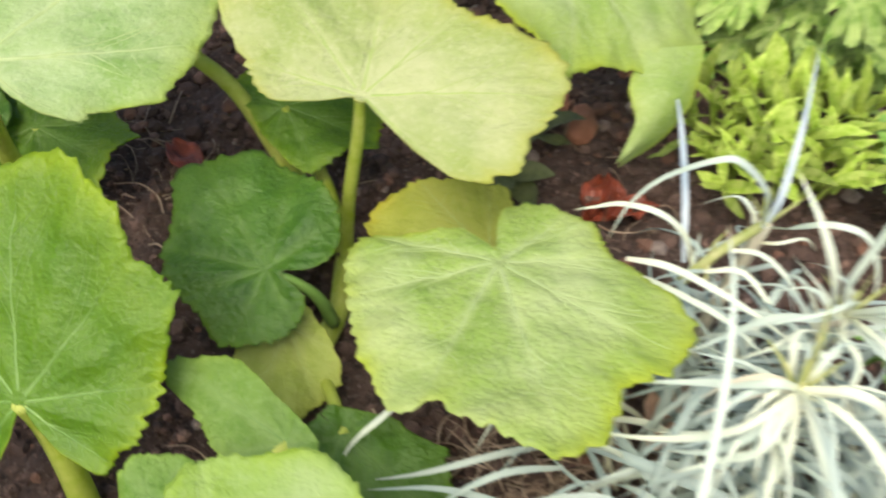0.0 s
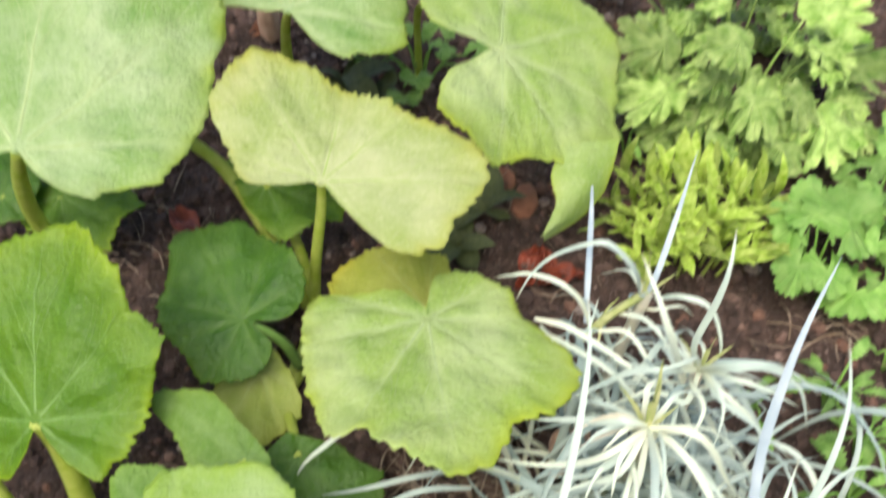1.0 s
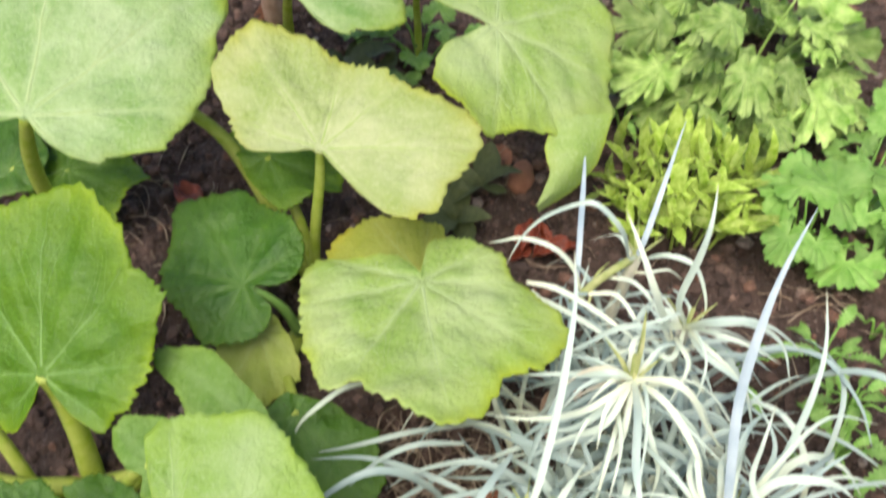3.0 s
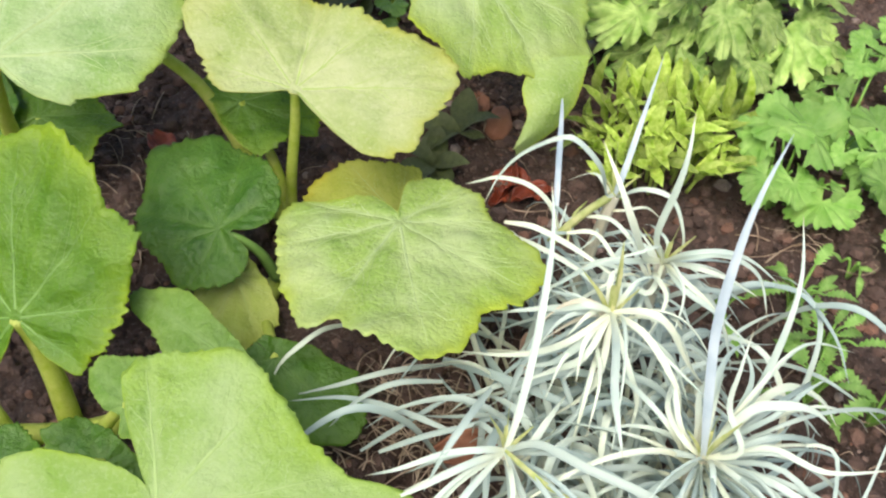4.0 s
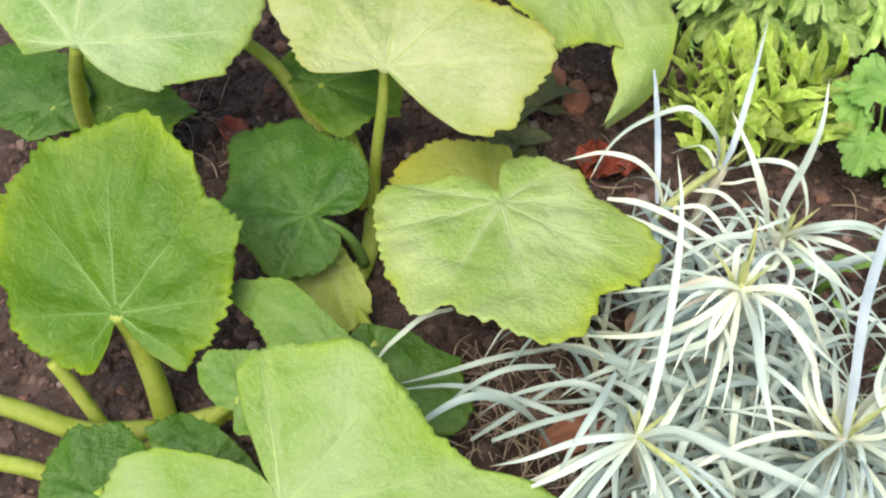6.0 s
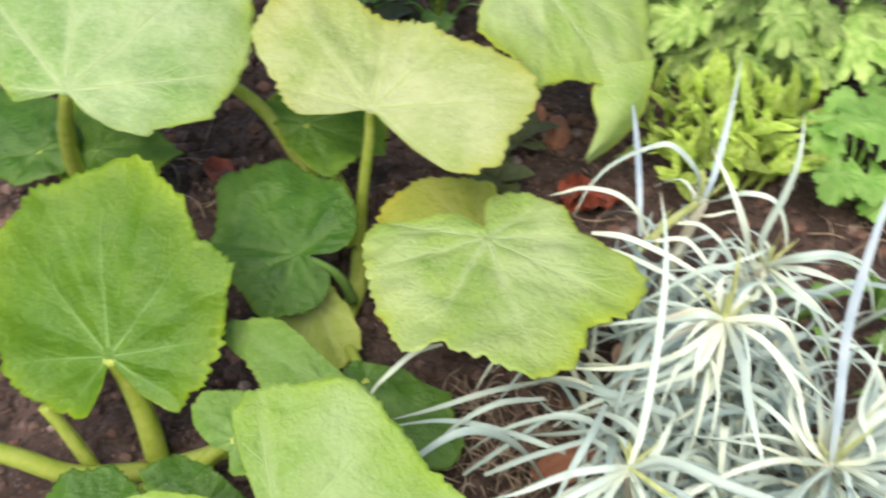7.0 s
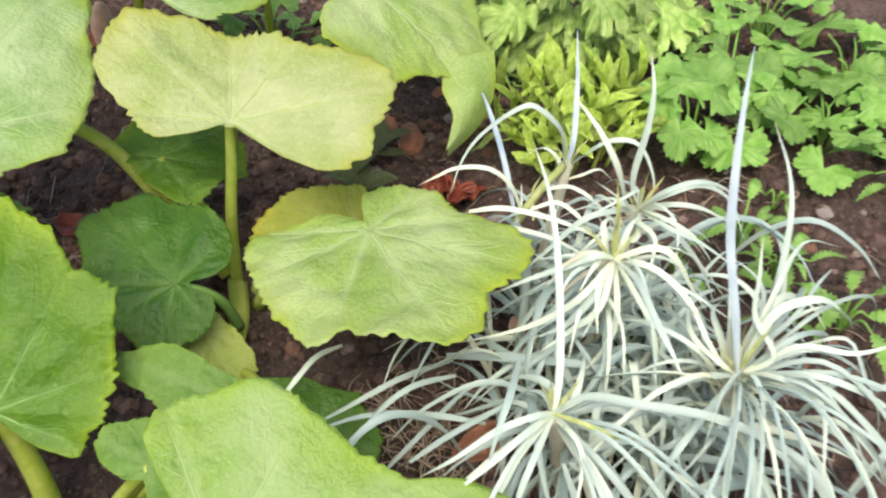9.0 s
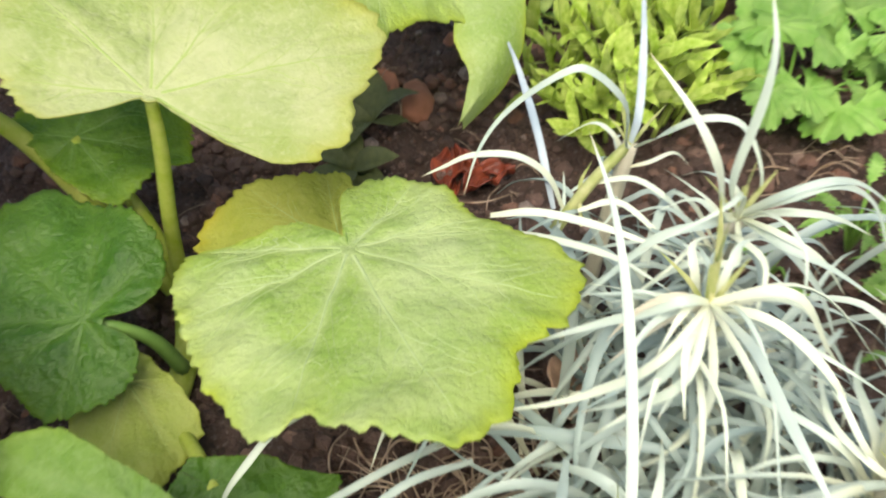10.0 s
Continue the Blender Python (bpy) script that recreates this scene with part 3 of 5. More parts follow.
# ---- silver strap-leaved plants ----
def blade_mesh(points, width, mat=SILVER, start=0.0, twist=0.0, up=(0, 0, 1), cup=0.35):
    line = smooth_line([Vector(p) for p in points], 7 if len(points) < 4 else 5)
    n = len(line)
    verts, faces = [], []
    for i, p in enumerate(line):
        s = i / (n - 1)
        d = (line[min(i + 1, n - 1)] - line[max(i - 1, 0)]).normalized()
        side = d.cross(Vector(up))
        side = side.normalized() if side.length > 0.05 else Vector((1, 0, 0))
        side = Matrix.Rotation(twist * s, 3, d) @ side
        norm = side.cross(d)
        w = width * 0.5 * (0.6 + 0.4 * min(1, s * 5)) * (0.04 + 0.96 * min(1, (1 - s) / 0.5) ** 0.8)
        verts += [p - side * w + norm * w * cup, p - norm * w * 0.25, p + side * w + norm * w * cup]
        if i:
            k = 3 * i
            faces += [(k - 3, k - 2, k + 1, k), (k - 2, k - 1, k + 2, k + 1)]
    me = mesh_of("blade", verts, faces, mat)
    att = me.attributes.new("along", "FLOAT", "POINT")
    att.data.foreach_set("value", [start + (1 - start) * (i // 3) / (n - 1) for i in range(3 * n)])
    return me


def arched(length, rise, droop, rnd):
    """Points of an arching blade that starts at the origin and leans along x."""
    return [(0, 0, 0), (length * 0.28, rnd.uniform(-.06, .06) * length, length * rise), (length * 0.62, rnd.uniform(-.14, .14) * length, length * (rise * 1.25 - droop * 0.3)),
            (length * 0.92, rnd.uniform(-.3, .3) * length, length * (rise * 0.9 - droop))]


rnd = random.Random(11)
BLADE_KINDS = ((0.30, 0.30, .0050, .3), (0.24, 0.42, .0046, -.4), (0.18, 0.5, .0054, .2), (0.42, 0.25, .0044, .5), (0.12, 0.36, .005, -.2), (0.28, 0.62, .0042, .6),
           (0.5, 0.2, .0045, -.5), (0.22, 0.3, .0056, 0.), (0.36, 0.5, .0048, -.7), (0.15, 0.66, .0046, .3), (0.08, 0.2, .0052, .8), (0.33, 0.75, .0044, -.3))
BLADES = [blade_mesh(arched(0.10, r, d, rnd), w, twist=tw) for r, d, w, tw in BLADE_KINDS]
COOL_SHADED_BLADES = [blade_mesh(arched(0.10, r, d, rnd), w, SILVER_COOL_SHADED, twist=tw) for r, d, w, tw in BLADE_KINDS]
CORES = [blade_mesh([(0, 0, 0), (0.006, 0, 0.02), (0.016, 0.002, 0.04)], .0042, SILVER_CORE), blade_mesh([(0, 0, 0), (0.003, 0.001, 0.025), (0.004, 0, 0.055)], .0042, SILVER_CORE)]


def silver_plant(x, y, z, blades, size, label, seed, lean=(0, 0), low=0.5, reach=1.0, kinds=COOL_SHADED_BLADES):
    r = random.Random(seed)
    plant = base_at("silver_plant", x + lean[0], y + lean[1], label, "plant", "silver strap-leaved plants")
    ox, oy = -lean[0], -lean[1]
    v, f = tube([(0, 0, -0.01), (ox * 0.5, oy * 0.5, z * 0.5), (ox, oy, z)], [0.0042, 0.004, 0.0036], 8)
    child("stem", mesh_of("stem", v, f, CREAM), plant)
    for i in range(blades):
        a = i * 137.5 + r.uniform(-60, 60)
        s = i / blades
        k = r.randrange(len(BLADES)) if s > 0.3 else r.choice((1, 2, 4, 9, 5, 10, 11))
        height = z * (1 - low * (1 - s)) - 0.003 + r.uniform(-.004, .004)
        grow = size * (0.55 + 0.75 * r.random()) * (1 - 0.25 * s) * reach
        if x + 0.1 * grow * math.cos(radians(a)) < 0.062 and y + 0.1 * grow * math.sin(radians(a)) > -0.165:
            grow *= 0.62
        # inner top blades bright, lower ones from the copy with shade in its colour
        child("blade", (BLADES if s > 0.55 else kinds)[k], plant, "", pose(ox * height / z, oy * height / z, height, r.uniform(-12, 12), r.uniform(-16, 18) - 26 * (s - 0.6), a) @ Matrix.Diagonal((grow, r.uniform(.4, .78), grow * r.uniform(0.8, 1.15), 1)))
    for i in range(3):
        child("core_blade", CORES[i % 2], plant, "yellow-green inner blade", pose(ox, oy, z - 0.004, r.uniform(-8, 8), r.uniform(-6, 22), i * 72 + r.uniform(-10, 10)) @ Matrix.Scale(r.uniform(0.5, 0.9), 4))
    return plant


def long_blade(plant, points, width, twist=0.0, up=(0, -0.5, 1), mat=None):
    inv = Vector(plant.location)
    return child("long_blade", blade_mesh([Vector(p) - inv for p in points], width * 0.7, mat or (SILVER_COOL_SHADED if plant in (silver_b, silver_c) else SILVER), 0.25, twist, up), plant, "long silvery blade")


silver_a = silver_plant(0.101, -0.143, 0.124, 44, 0.76, "silvery blue-green strap-leaved rosette with a cream centre", 3, (0.006, 0.02), 0.6)
silver_b = silver_plant(0.141, -0.210, 0.099, 66, 1.08, "broad silvery rosette with long drooping outer blades", 5, (0.0, 0.012), 0.8)
silver_c = silver_plant(0.045, -0.206, 0.099, 16, 0.95, "silvery rosette with thin arching blades over dry litter", 7, (0.02, 0.02), 0.8)
silver_d = silver_plant(0.137, -0.099, 0.112, 34, 0.66, "silvery rosette with a yellow-green heart", 9, (0.0, 0.015), 0.6)
silver_e = silver_plant(0.119, -0.040, 0.104, 12, 0.42, "small silvery rosette with long arching blades", 13, (-0.02, -0.01), 0.6)


def tangle(plants, seed, count, cx, cy, wide, reach=1.0):
    """Lower blades that cross between the rosettes."""
    r = random.Random(seed)
    for i in range(count):
        x, y = r.gauss(cx, wide), r.gauss(cy, wide)
        a, length = r.uniform(0, 6.283), reach * r.uniform(0.06, 0.12)
        z = r.uniform(0.022, 0.08)
        bend = r.uniform(-0.9, 0.9)
        pts = []
        for t, h in ((0, 0.0), (0.22, 0.8), (0.5, 1.15), (0.8, 0.95), (1.0, 0.6)):
            pts.append((x + length * t * math.cos(a + bend * t), y + length * t * math.sin(a + bend * t), z * h))
        plant = plants[i % len(plants)]
        inv = Vector(plant.location)
        # two in three get the darker copy, its shade painted in
        child("blade", blade_mesh([Vector(p) - inv for p in pts], r.uniform(.0028, .0052), SILVER_COOL_SHADED if i % 3 else SILVER, twist=r.uniform(-.8, .8)), plant)


tangle([silver_a, silver_b, silver_c, silver_d], 77, 150, 0.112, -0.175, 0.042)
tangle([silver_a, silver_d, silver_e], 78, 50, 0.11, -0.095, 0.026)
long_blade(silver_c, [(0.045, -0.206, 0.1), (0.051, -0.195, 0.115), (0.059, -0.171, 0.135), (0.065, -0.147, 0.155), (0.069, -0.123, 0.168), (0.069, -0.102, 0.179)], 0.0056, mat=SILVER)
long_blade(silver_c, [(0.045, -0.206, 0.1), (0.06, -0.21, 0.113), (0.08, -0.225, 0.118), (0.105, -0.237, 0.116), (0.126, -0.25, 0.11), (0.145, -0.266, 0.1), (0.154, -0.279, 0.085), (0.167, -0.292, 0.05), (0.174, -0.303, 0.02)], 0.0062)
long_blade(silver_c, [(0.045, -0.206, 0.1), (0.054, -0.22, 0.107), (0.068, -0.231, 0.105), (0.081, -0.232, 0.1)], 0.0036, mat=SILVER_CORE)
long_blade(silver_c, [(0.045, -0.206, 0.1), (0.051, -0.24, 0.1), (0.06, -0.26, 0.08), (0.074, -0.273, 0.05), (0.081, -0.285, 0.03)], 0.0050, mat=SILVER)
long_blade(silver_c, [(0.045, -0.206, 0.1), (0.055, -0.243, 0.104), (0.066, -0.258, 0.085), (0.078, -0.278, 0.05), (0.084, -0.286, 0.03)], 0.0046)
long_blade(silver_c, [(0.045, -0.206, 0.1), (0.034, -0.21, 0.108), (0.015, -0.211, 0.106), (-0.007, -0.213, 0.095), (-0.024, -0.209, 0.08)], 0.0048, mat=SILVER)
long_blade(silver_c, [(0.045, -0.206, 0.1), (0.023, -0.219, 0.108), (0.004, -0.225, 0.1), (-0.015, -0.226, 0.085)], 0.0050, mat=SILVER)
long_blade(silver_c, [(0.045, -0.206, 0.1), (0.022, -0.222, 0.1), (0.008, -0.232, 0.085), (-0.001, -0.236, 0.07)], 0.0052, mat=SILVER)
long_blade(silver_c, [(0.045, -0.206, 0.1), (0.025, -0.229, 0.1), (0.016, -0.237, 0.085), (0.01, -0.245, 0.06)], 0.0048, mat=SILVER)
long_blade(silver_c, [(0.04, -0.171, 0.1), (0.027, -0.195, 0.112), (0.015, -0.211, 0.106), (0.005, -0.223, 0.09)], 0.0052)
long_blade(silver_c, [(0.039, -0.233, 0.1), (0.042, -0.248, 0.08), (0.038, -0.262, 0.06), (0.026, -0.274, 0.04)], 0.0050)
long_blade(silver_c, [(0.045, -0.228, 0.09), (0.06, -0.243, 0.08), (0.077, -0.253, 0.06)], 0.0040)
long_blade(silver_a, [(0.101, -0.143, 0.127), (0.096, -0.176, 0.145), (0.091, -0.204, 0.15), (0.091, -0.22, 0.148), (0.092, -0.233, 0.143)], 0.0056, mat=SILVER)
long_blade(silver_a, [(0.101, -0.143, 0.127), (0.089, -0.145, 0.135), (0.077, -0.139, 0.125), (0.061, -0.129, 0.11), (0.042, -0.117, 0.09)], 0.0056, mat=SILVER)
long_blade(silver_a, [(0.101, -0.143, 0.127), (0.081, -0.153, 0.117), (0.066, -0.149, 0.1), (0.046, -0.141, 0.085), (0.02, -0.128, 0.07)], 0.0050)
long_blade(silver_a, [(0.101, -0.143, 0.127), (0.087, -0.16, 0.112), (0.074, -0.157, 0.095), (0.058, -0.155, 0.08)], 0.0052, mat=SILVER)
long_blade(silver_a, [(0.101, -0.143, 0.127), (0.115, -0.153, 0.14), (0.126, -0.158, 0.135), (0.139, -0.162, 0.11), (0.151, -0.163, 0.09)], 0.0054, mat=SILVER)
long_blade(silver_a, [(0.101, -0.143, 0.127), (0.118, -0.164, 0.13), (0.131, -0.168, 0.115), (0.142, -0.176, 0.09)], 0.0044)
long_blade(silver_a, [(0.101, -0.143, 0.127), (0.102, -0.138, 0.15), (0.102, -0.132, 0.17)], 0.0042, mat=SILVER_CORE)
long_blade(silver_a, [(0.101, -0.143, 0.127), (0.096, -0.163, 0.105), (0.089, -0.167, 0.085), (0.076, -0.164, 0.06)], 0.0050)
long_blade(silver_a, [(0.101, -0.143, 0.127), (0.087, -0.142, 0.135), (0.076, -0.138, 0.125), (0.067, -0.137, 0.11)], 0.0034, mat=CREAM)
long_blade(silver_a, [(0.101, -0.143, 0.127), (0.092, -0.14, 0.12), (0.082, -0.138, 0.11), (0.071, -0.134, 0.09)], 0.0034, mat=CREAM)
long_blade(silver_a, [(0.101, -0.143, 0.127), (0.088, -0.149, 0.11), (0.075, -0.142, 0.09), (0.056, -0.131, 0.07)], 0.0048)
long_blade(silver_a, [(0.101, -0.143, 0.127), (0.109, -0.167, 0.11), (0.115, -0.175, 0.09), (0.112, -0.184, 0.07)], 0.0044)
long_blade(silver_a, [(0.101, -0.143, 0.127), (0.114, -0.164, 0.135), (0.128, -0.183, 0.12), (0.135, -0.187, 0.095)], 0.0052, mat=SILVER)
long_blade(silver_a, [(0.101, -0.143, 0.127), (0.086, -0.154, 0.115), (0.072, -0.153, 0.095), (0.057, -0.145, 0.08)], 0.0054)
long_blade(silver_d, [(0.137, -0.099, 0.113), (0.122, -0.11, 0.13), (0.109, -0.117, 0.165), (0.101, -0.108, 0.184), (0.094, -0.088, 0.194)], 0.0064, mat=SILVER)
long_blade(silver_d, [(0.137, -0.099, 0.113), (0.128, -0.102, 0.138), (0.132, -0.101, 0.172), (0.135, -0.096, 0.192), (0.138, -0.082, 0.206)], 0.0054, mat=SILVER)
long_blade(silver_d, [(0.137, -0.099, 0.113), (0.144, -0.112, 0.135), (0.16, -0.115, 0.14), (0.178, -0.113, 0.13), (0.199, -0.114, 0.11)], 0.0046, mat=SILVER)
long_blade(silver_d, [(0.137, -0.099, 0.113), (0.149, -0.114, 0.126), (0.167, -0.117, 0.12), (0.19, -0.115, 0.1)], 0.0044)
long_blade(silver_d, [(0.137, -0.099, 0.113), (0.144, -0.119, 0.12), (0.158, -0.127, 0.11), (0.171, -0.132, 0.09)], 0.0042)
long_blade(silver_d, [(0.137, -0.099, 0.113), (0.116, -0.111, 0.128), (0.099, -0.107, 0.122), (0.08, -0.104, 0.1), (0.059, -0.103, 0.08)], 0.0050, mat=SILVER)
long_blade(silver_d, [(0.137, -0.099, 0.113), (0.127, -0.118, 0.11), (0.115, -0.113, 0.11), (0.102, -0.109, 0.1), (0.088, -0.105, 0.08)], 0.0046)
long_blade(silver_d, [(0.119, -0.045, 0.106), (0.117, -0.065, 0.13), (0.124, -0.08, 0.15), (0.137, -0.088, 0.15), (0.145, -0.096, 0.13), (0.146, -0.095, 0.11)], 0.0044, mat=SILVER)
long_blade(silver_d, [(0.137, -0.099, 0.113), (0.145, -0.114, 0.135), (0.163, -0.116, 0.138), (0.184, -0.116, 0.12), (0.193, -0.126, 0.095)], 0.0048, mat=SILVER)
long_blade(silver_d, [(0.137, -0.099, 0.113), (0.142, -0.121, 0.118), (0.159, -0.131, 0.11), (0.183, -0.141, 0.09)], 0.0046)
long_blade(silver_e, [(0.119, -0.04, 0.104), (0.123, -0.036, 0.12), (0.136, -0.006, 0.137), (0.153, 0.037, 0.145)], 0.0052, mat=STEEL)
long_blade(silver_e, [(0.119, -0.04, 0.104), (0.111, -0.051, 0.115), (0.102, -0.062, 0.148), (0.089, -0.06, 0.165), (0.079, -0.057, 0.166), (0.061, -0.048, 0.146), (0.049, -0.047, 0.128), (0.04, -0.054, 0.111)], 0.0046, mat=SILVER)
long_blade(silver_e, [(0.088, -0.046, 0.078), (0.08, -0.044, 0.1), (0.067, -0.04, 0.112), (0.051, -0.03, 0.108), (0.04, -0.023, 0.098), (0.031, -0.017, 0.089)], 0.0044)
long_blade(silver_e, [(0.087, -0.037, 0.07), (0.09, -0.005, 0.088), (0.096, 0.04, 0.09), (0.101, 0.077, 0.084)], 0.0054, mat=STEEL)
long_blade(silver_e, [(0.054, -0.046, 0.086), (0.07, -0.058, 0.095), (0.087, -0.075, 0.1), (0.104, -0.091, 0.1), (0.123, -0.102, 0.09)], 0.0052, mat=SILVER)
long_blade(silver_e, [(0.057, -0.046, 0.075), (0.076, -0.067, 0.085), (0.097, -0.085, 0.085), (0.114, -0.106, 0.08)], 0.0046)
long_blade(silver_e, [(0.091, -0.054, 0.085), (0.107, -0.059, 0.09), (0.118, -0.077, 0.085), (0.123, -0.09, 0.08)], 0.0042)
long_blade(silver_e, [(0.102, -0.045, 0.09), (0.117, -0.053, 0.095), (0.129, -0.069, 0.09), (0.134, -0.083, 0.08)], 0.0040)
long_blade(silver_e, [(0.091, -0.059, 0.08), (0.096, -0.043, 0.088), (0.106, -0.032, 0.09)], 0.0026, mat=SILVER_CORE)
long_blade(silver_e, [(0.078, -0.059, 0.07), (0.088, -0.045, 0.08), (0.094, -0.029, 0.085)], 0.0028)
long_blade(silver_e, [(0.059, -0.039, 0.07), (0.069, -0.049, 0.065), (0.078, -0.064, 0.06)], 0.0034)
long_blade(silver_b, [(0.141, -0.21, 0.098), (0.138, -0.2, 0.13), (0.138, -0.18, 0.165), (0.144, -0.162, 0.195), (0.153, -0.145, 0.215), (0.171, -0.118, 0.226)], 0.0068, mat=STEEL)
long_blade(silver_b, [(0.15, -0.205, 0.098), (0.158, -0.197, 0.115), (0.166, -0.188, 0.14), (0.173, -0.175, 0.165), (0.179, -0.158, 0.178), (0.182, -0.134, 0.19)], 0.0050, mat=SILVER)
long_blade(silver_b, [(0.141, -0.21, 0.098), (0.157, -0.202, 0.128), (0.173, -0.203, 0.135), (0.187, -0.203, 0.13), (0.199, -0.204, 0.118)], 0.0066, mat=SILVER)
long_blade(silver_b, [(0.141, -0.21, 0.098), (0.167, -0.214, 0.115), (0.189, -0.229, 0.12), (0.222, -0.226, 0.115)], 0.0046, mat=SILVER)
long_blade(silver_b, [(0.141, -0.21, 0.098), (0.162, -0.23, 0.115), (0.177, -0.241, 0.115), (0.199, -0.25, 0.1), (0.213, -0.261, 0.085)], 0.0050, mat=SILVER)
long_blade(silver_b, [(0.141, -0.21, 0.098), (0.157, -0.235, 0.11), (0.168, -0.256, 0.1), (0.179, -0.276, 0.08), (0.2, -0.298, 0.03)], 0.0050, mat=SILVER)
long_blade(silver_b, [(0.141, -0.21, 0.098), (0.164, -0.237, 0.115), (0.176, -0.258, 0.11), (0.189, -0.275, 0.095), (0.204, -0.283, 0.075)], 0.0052)
long_blade(silver_b, [(0.141, -0.21, 0.098), (0.116, -0.248, 0.1), (0.106, -0.265, 0.09), (0.102, -0.278, 0.075)], 0.0044, mat=SILVER)
long_blade(silver_b, [(0.141, -0.21, 0.098), (0.125, -0.25, 0.1), (0.12, -0.27, 0.08), (0.112, -0.277, 0.05), (0.1, -0.284, 0.03)], 0.0052)
long_blade(silver_b, [(0.141, -0.21, 0.098), (0.107, -0.232, 0.1), (0.086, -0.243, 0.085), (0.074, -0.246, 0.06)], 0.0052)
long_blade(silver_b, [(0.141, -0.234, 0.08), (0.151, -0.248, 0.075), (0.171, -0.273, 0.06), (0.191, -0.291, 0.04), (0.212, -0.305, 0.02)], 0.0044)
long_blade(silver_b, [(0.095, -0.223, 0.06), (0.107, -0.25, 0.07), (0.127, -0.274, 0.06), (0.154, -0.287, 0.04), (0.177, -0.297, 0.02)], 0.0036, mat=SILVER)
long_blade(silver_b, [(0.165, -0.205, 0.1), (0.204, -0.207, 0.1), (0.198, -0.236, 0.1), (0.207, -0.238, 0.105), (0.229, -0.207, 0.11), (0.246, -0.184, 0.12)], 0.0032, mat=SILVER)
long_blade(silver_b, [(0.15, -0.205, 0.105), (0.167, -0.206, 0.13), (0.183, -0.196, 0.135), (0.195, -0.19, 0.138)], 0.0036)
long_blade(silver_b, [(0.141, -0.21, 0.098), (0.15, -0.24, 0.1), (0.159, -0.264, 0.085), (0.168, -0.278, 0.06), (0.175, -0.29, 0.04)], 0.0042, mat=SILVER)
long_blade(silver_b, [(0.141, -0.21, 0.098), (0.155, -0.214, 0.112), (0.148, -0.201, 0.13), (0.15, -0.193, 0.15), (0.155, -0.181, 0.165)], 0.0044, mat=SILVER)
long_blade(silver_b, [(0.141, -0.21, 0.098), (0.121, -0.207, 0.1), (0.103, -0.201, 0.09), (0.091, -0.179, 0.075)], 0.0048)
long_blade(silver_b, [(0.141, -0.21, 0.098), (0.13, -0.205, 0.108), (0.125, -0.188, 0.11), (0.136, -0.165, 0.105), (0.148, -0.156, 0.1)], 0.0042, mat=SILVER)
long_blade(silver_c, [(0.02, -0.124, 0.05), (-0.013, -0.135, 0.06), (-0.045, -0.138, 0.05), (-0.071, -0.132, 0.03)], 0.0046)
long_blade(silver_c, [(0.016, -0.142, 0.06), (-0.01, -0.146, 0.065), (-0.032, -0.151, 0.055), (-0.05, -0.154, 0.03)], 0.0046)
long_blade(silver_c, [(0.024, -0.17, 0.05), (-0.007, -0.158, 0.055), (-0.039, -0.146, 0.05), (-0.073, -0.139, 0.035)], 0.0050)
long_blade(silver_c, [(-0.038, -0.095, 0.05), (-0.054, -0.105, 0.058), (-0.068, -0.115, 0.055), (-0.079, -0.12, 0.045), (-0.088, -0.123, 0.025)], 0.0044, mat=SILVER)
long_blade(silver_c, [(0.016, -0.124, 0.055), (0.035, -0.134, 0.06), (0.065, -0.153, 0.068), (0.093, -0.169, 0.07), (0.115, -0.184, 0.07)], 0.0075)
long_blade(silver_c, [(-0.02, -0.175, 0.04), (0.005, -0.171, 0.05), (0.036, -0.168, 0.06), (0.068, -0.155, 0.06)], 0.0046)
long_blade(silver_c, [(-0.031, -0.169, 0.03), (-0.007, -0.161, 0.045), (0.019, -0.147, 0.05), (0.035, -0.144, 0.05)], 0.0040)
lying = tube([Vector(q) - Vector(silver_e.location) for q in [(0.082, -0.05, 0.07), (0.1, -0.046, 0.092), (0.119, -0.040, 0.104)]], [0.0028, 0.0026, 0.0024], 8)
child("stem", mesh_of("stem", *lying, SILVER_CORE), silver_e, "bare yellowish-green lying stem")
for k in range(18):
    a = radians(-125 + 8 * k + rnd.uniform(-12, 12))
    turn = rnd.uniform(-0.5, 0.5)
    d, z, q = rnd.uniform(0.08, 0.165), 0.098, rnd.uniform(0.85, 1.1)
    pts = [(0.141, -0.210, 0.094)] + [(0.142 + d * f * math.cos(a + turn * f), -0.211 + d * f * math.sin(a + turn * f), max(0.004, z + h * q)) for f, h in ((0.3, 0.022), (0.65, 0.0), (0.9, -0.045), (1.03, -0.085))]
    long_blade(silver_b, pts, rnd.uniform(.0026, .0040), rnd.uniform(-.5, .5))
for k in range(7):
    a = radians(-92 + 14 * k + rnd.uniform(-10, 10))
    d = rnd.uniform(0.09, 0.14)
    pts = [(0.045, -0.204, 0.093)] + [(0.045 + d * f * math.cos(a), -0.204 + d * f * math.sin(a), max(0.004, 0.096 + h)) for f, h in ((0.3, 0.012), (0.65, -0.01), (0.9, -0.05), (1.0, -0.08))]
    long_blade(silver_c, pts, rnd.uniform(.0028, .0040), rnd.uniform(-.5, .5))

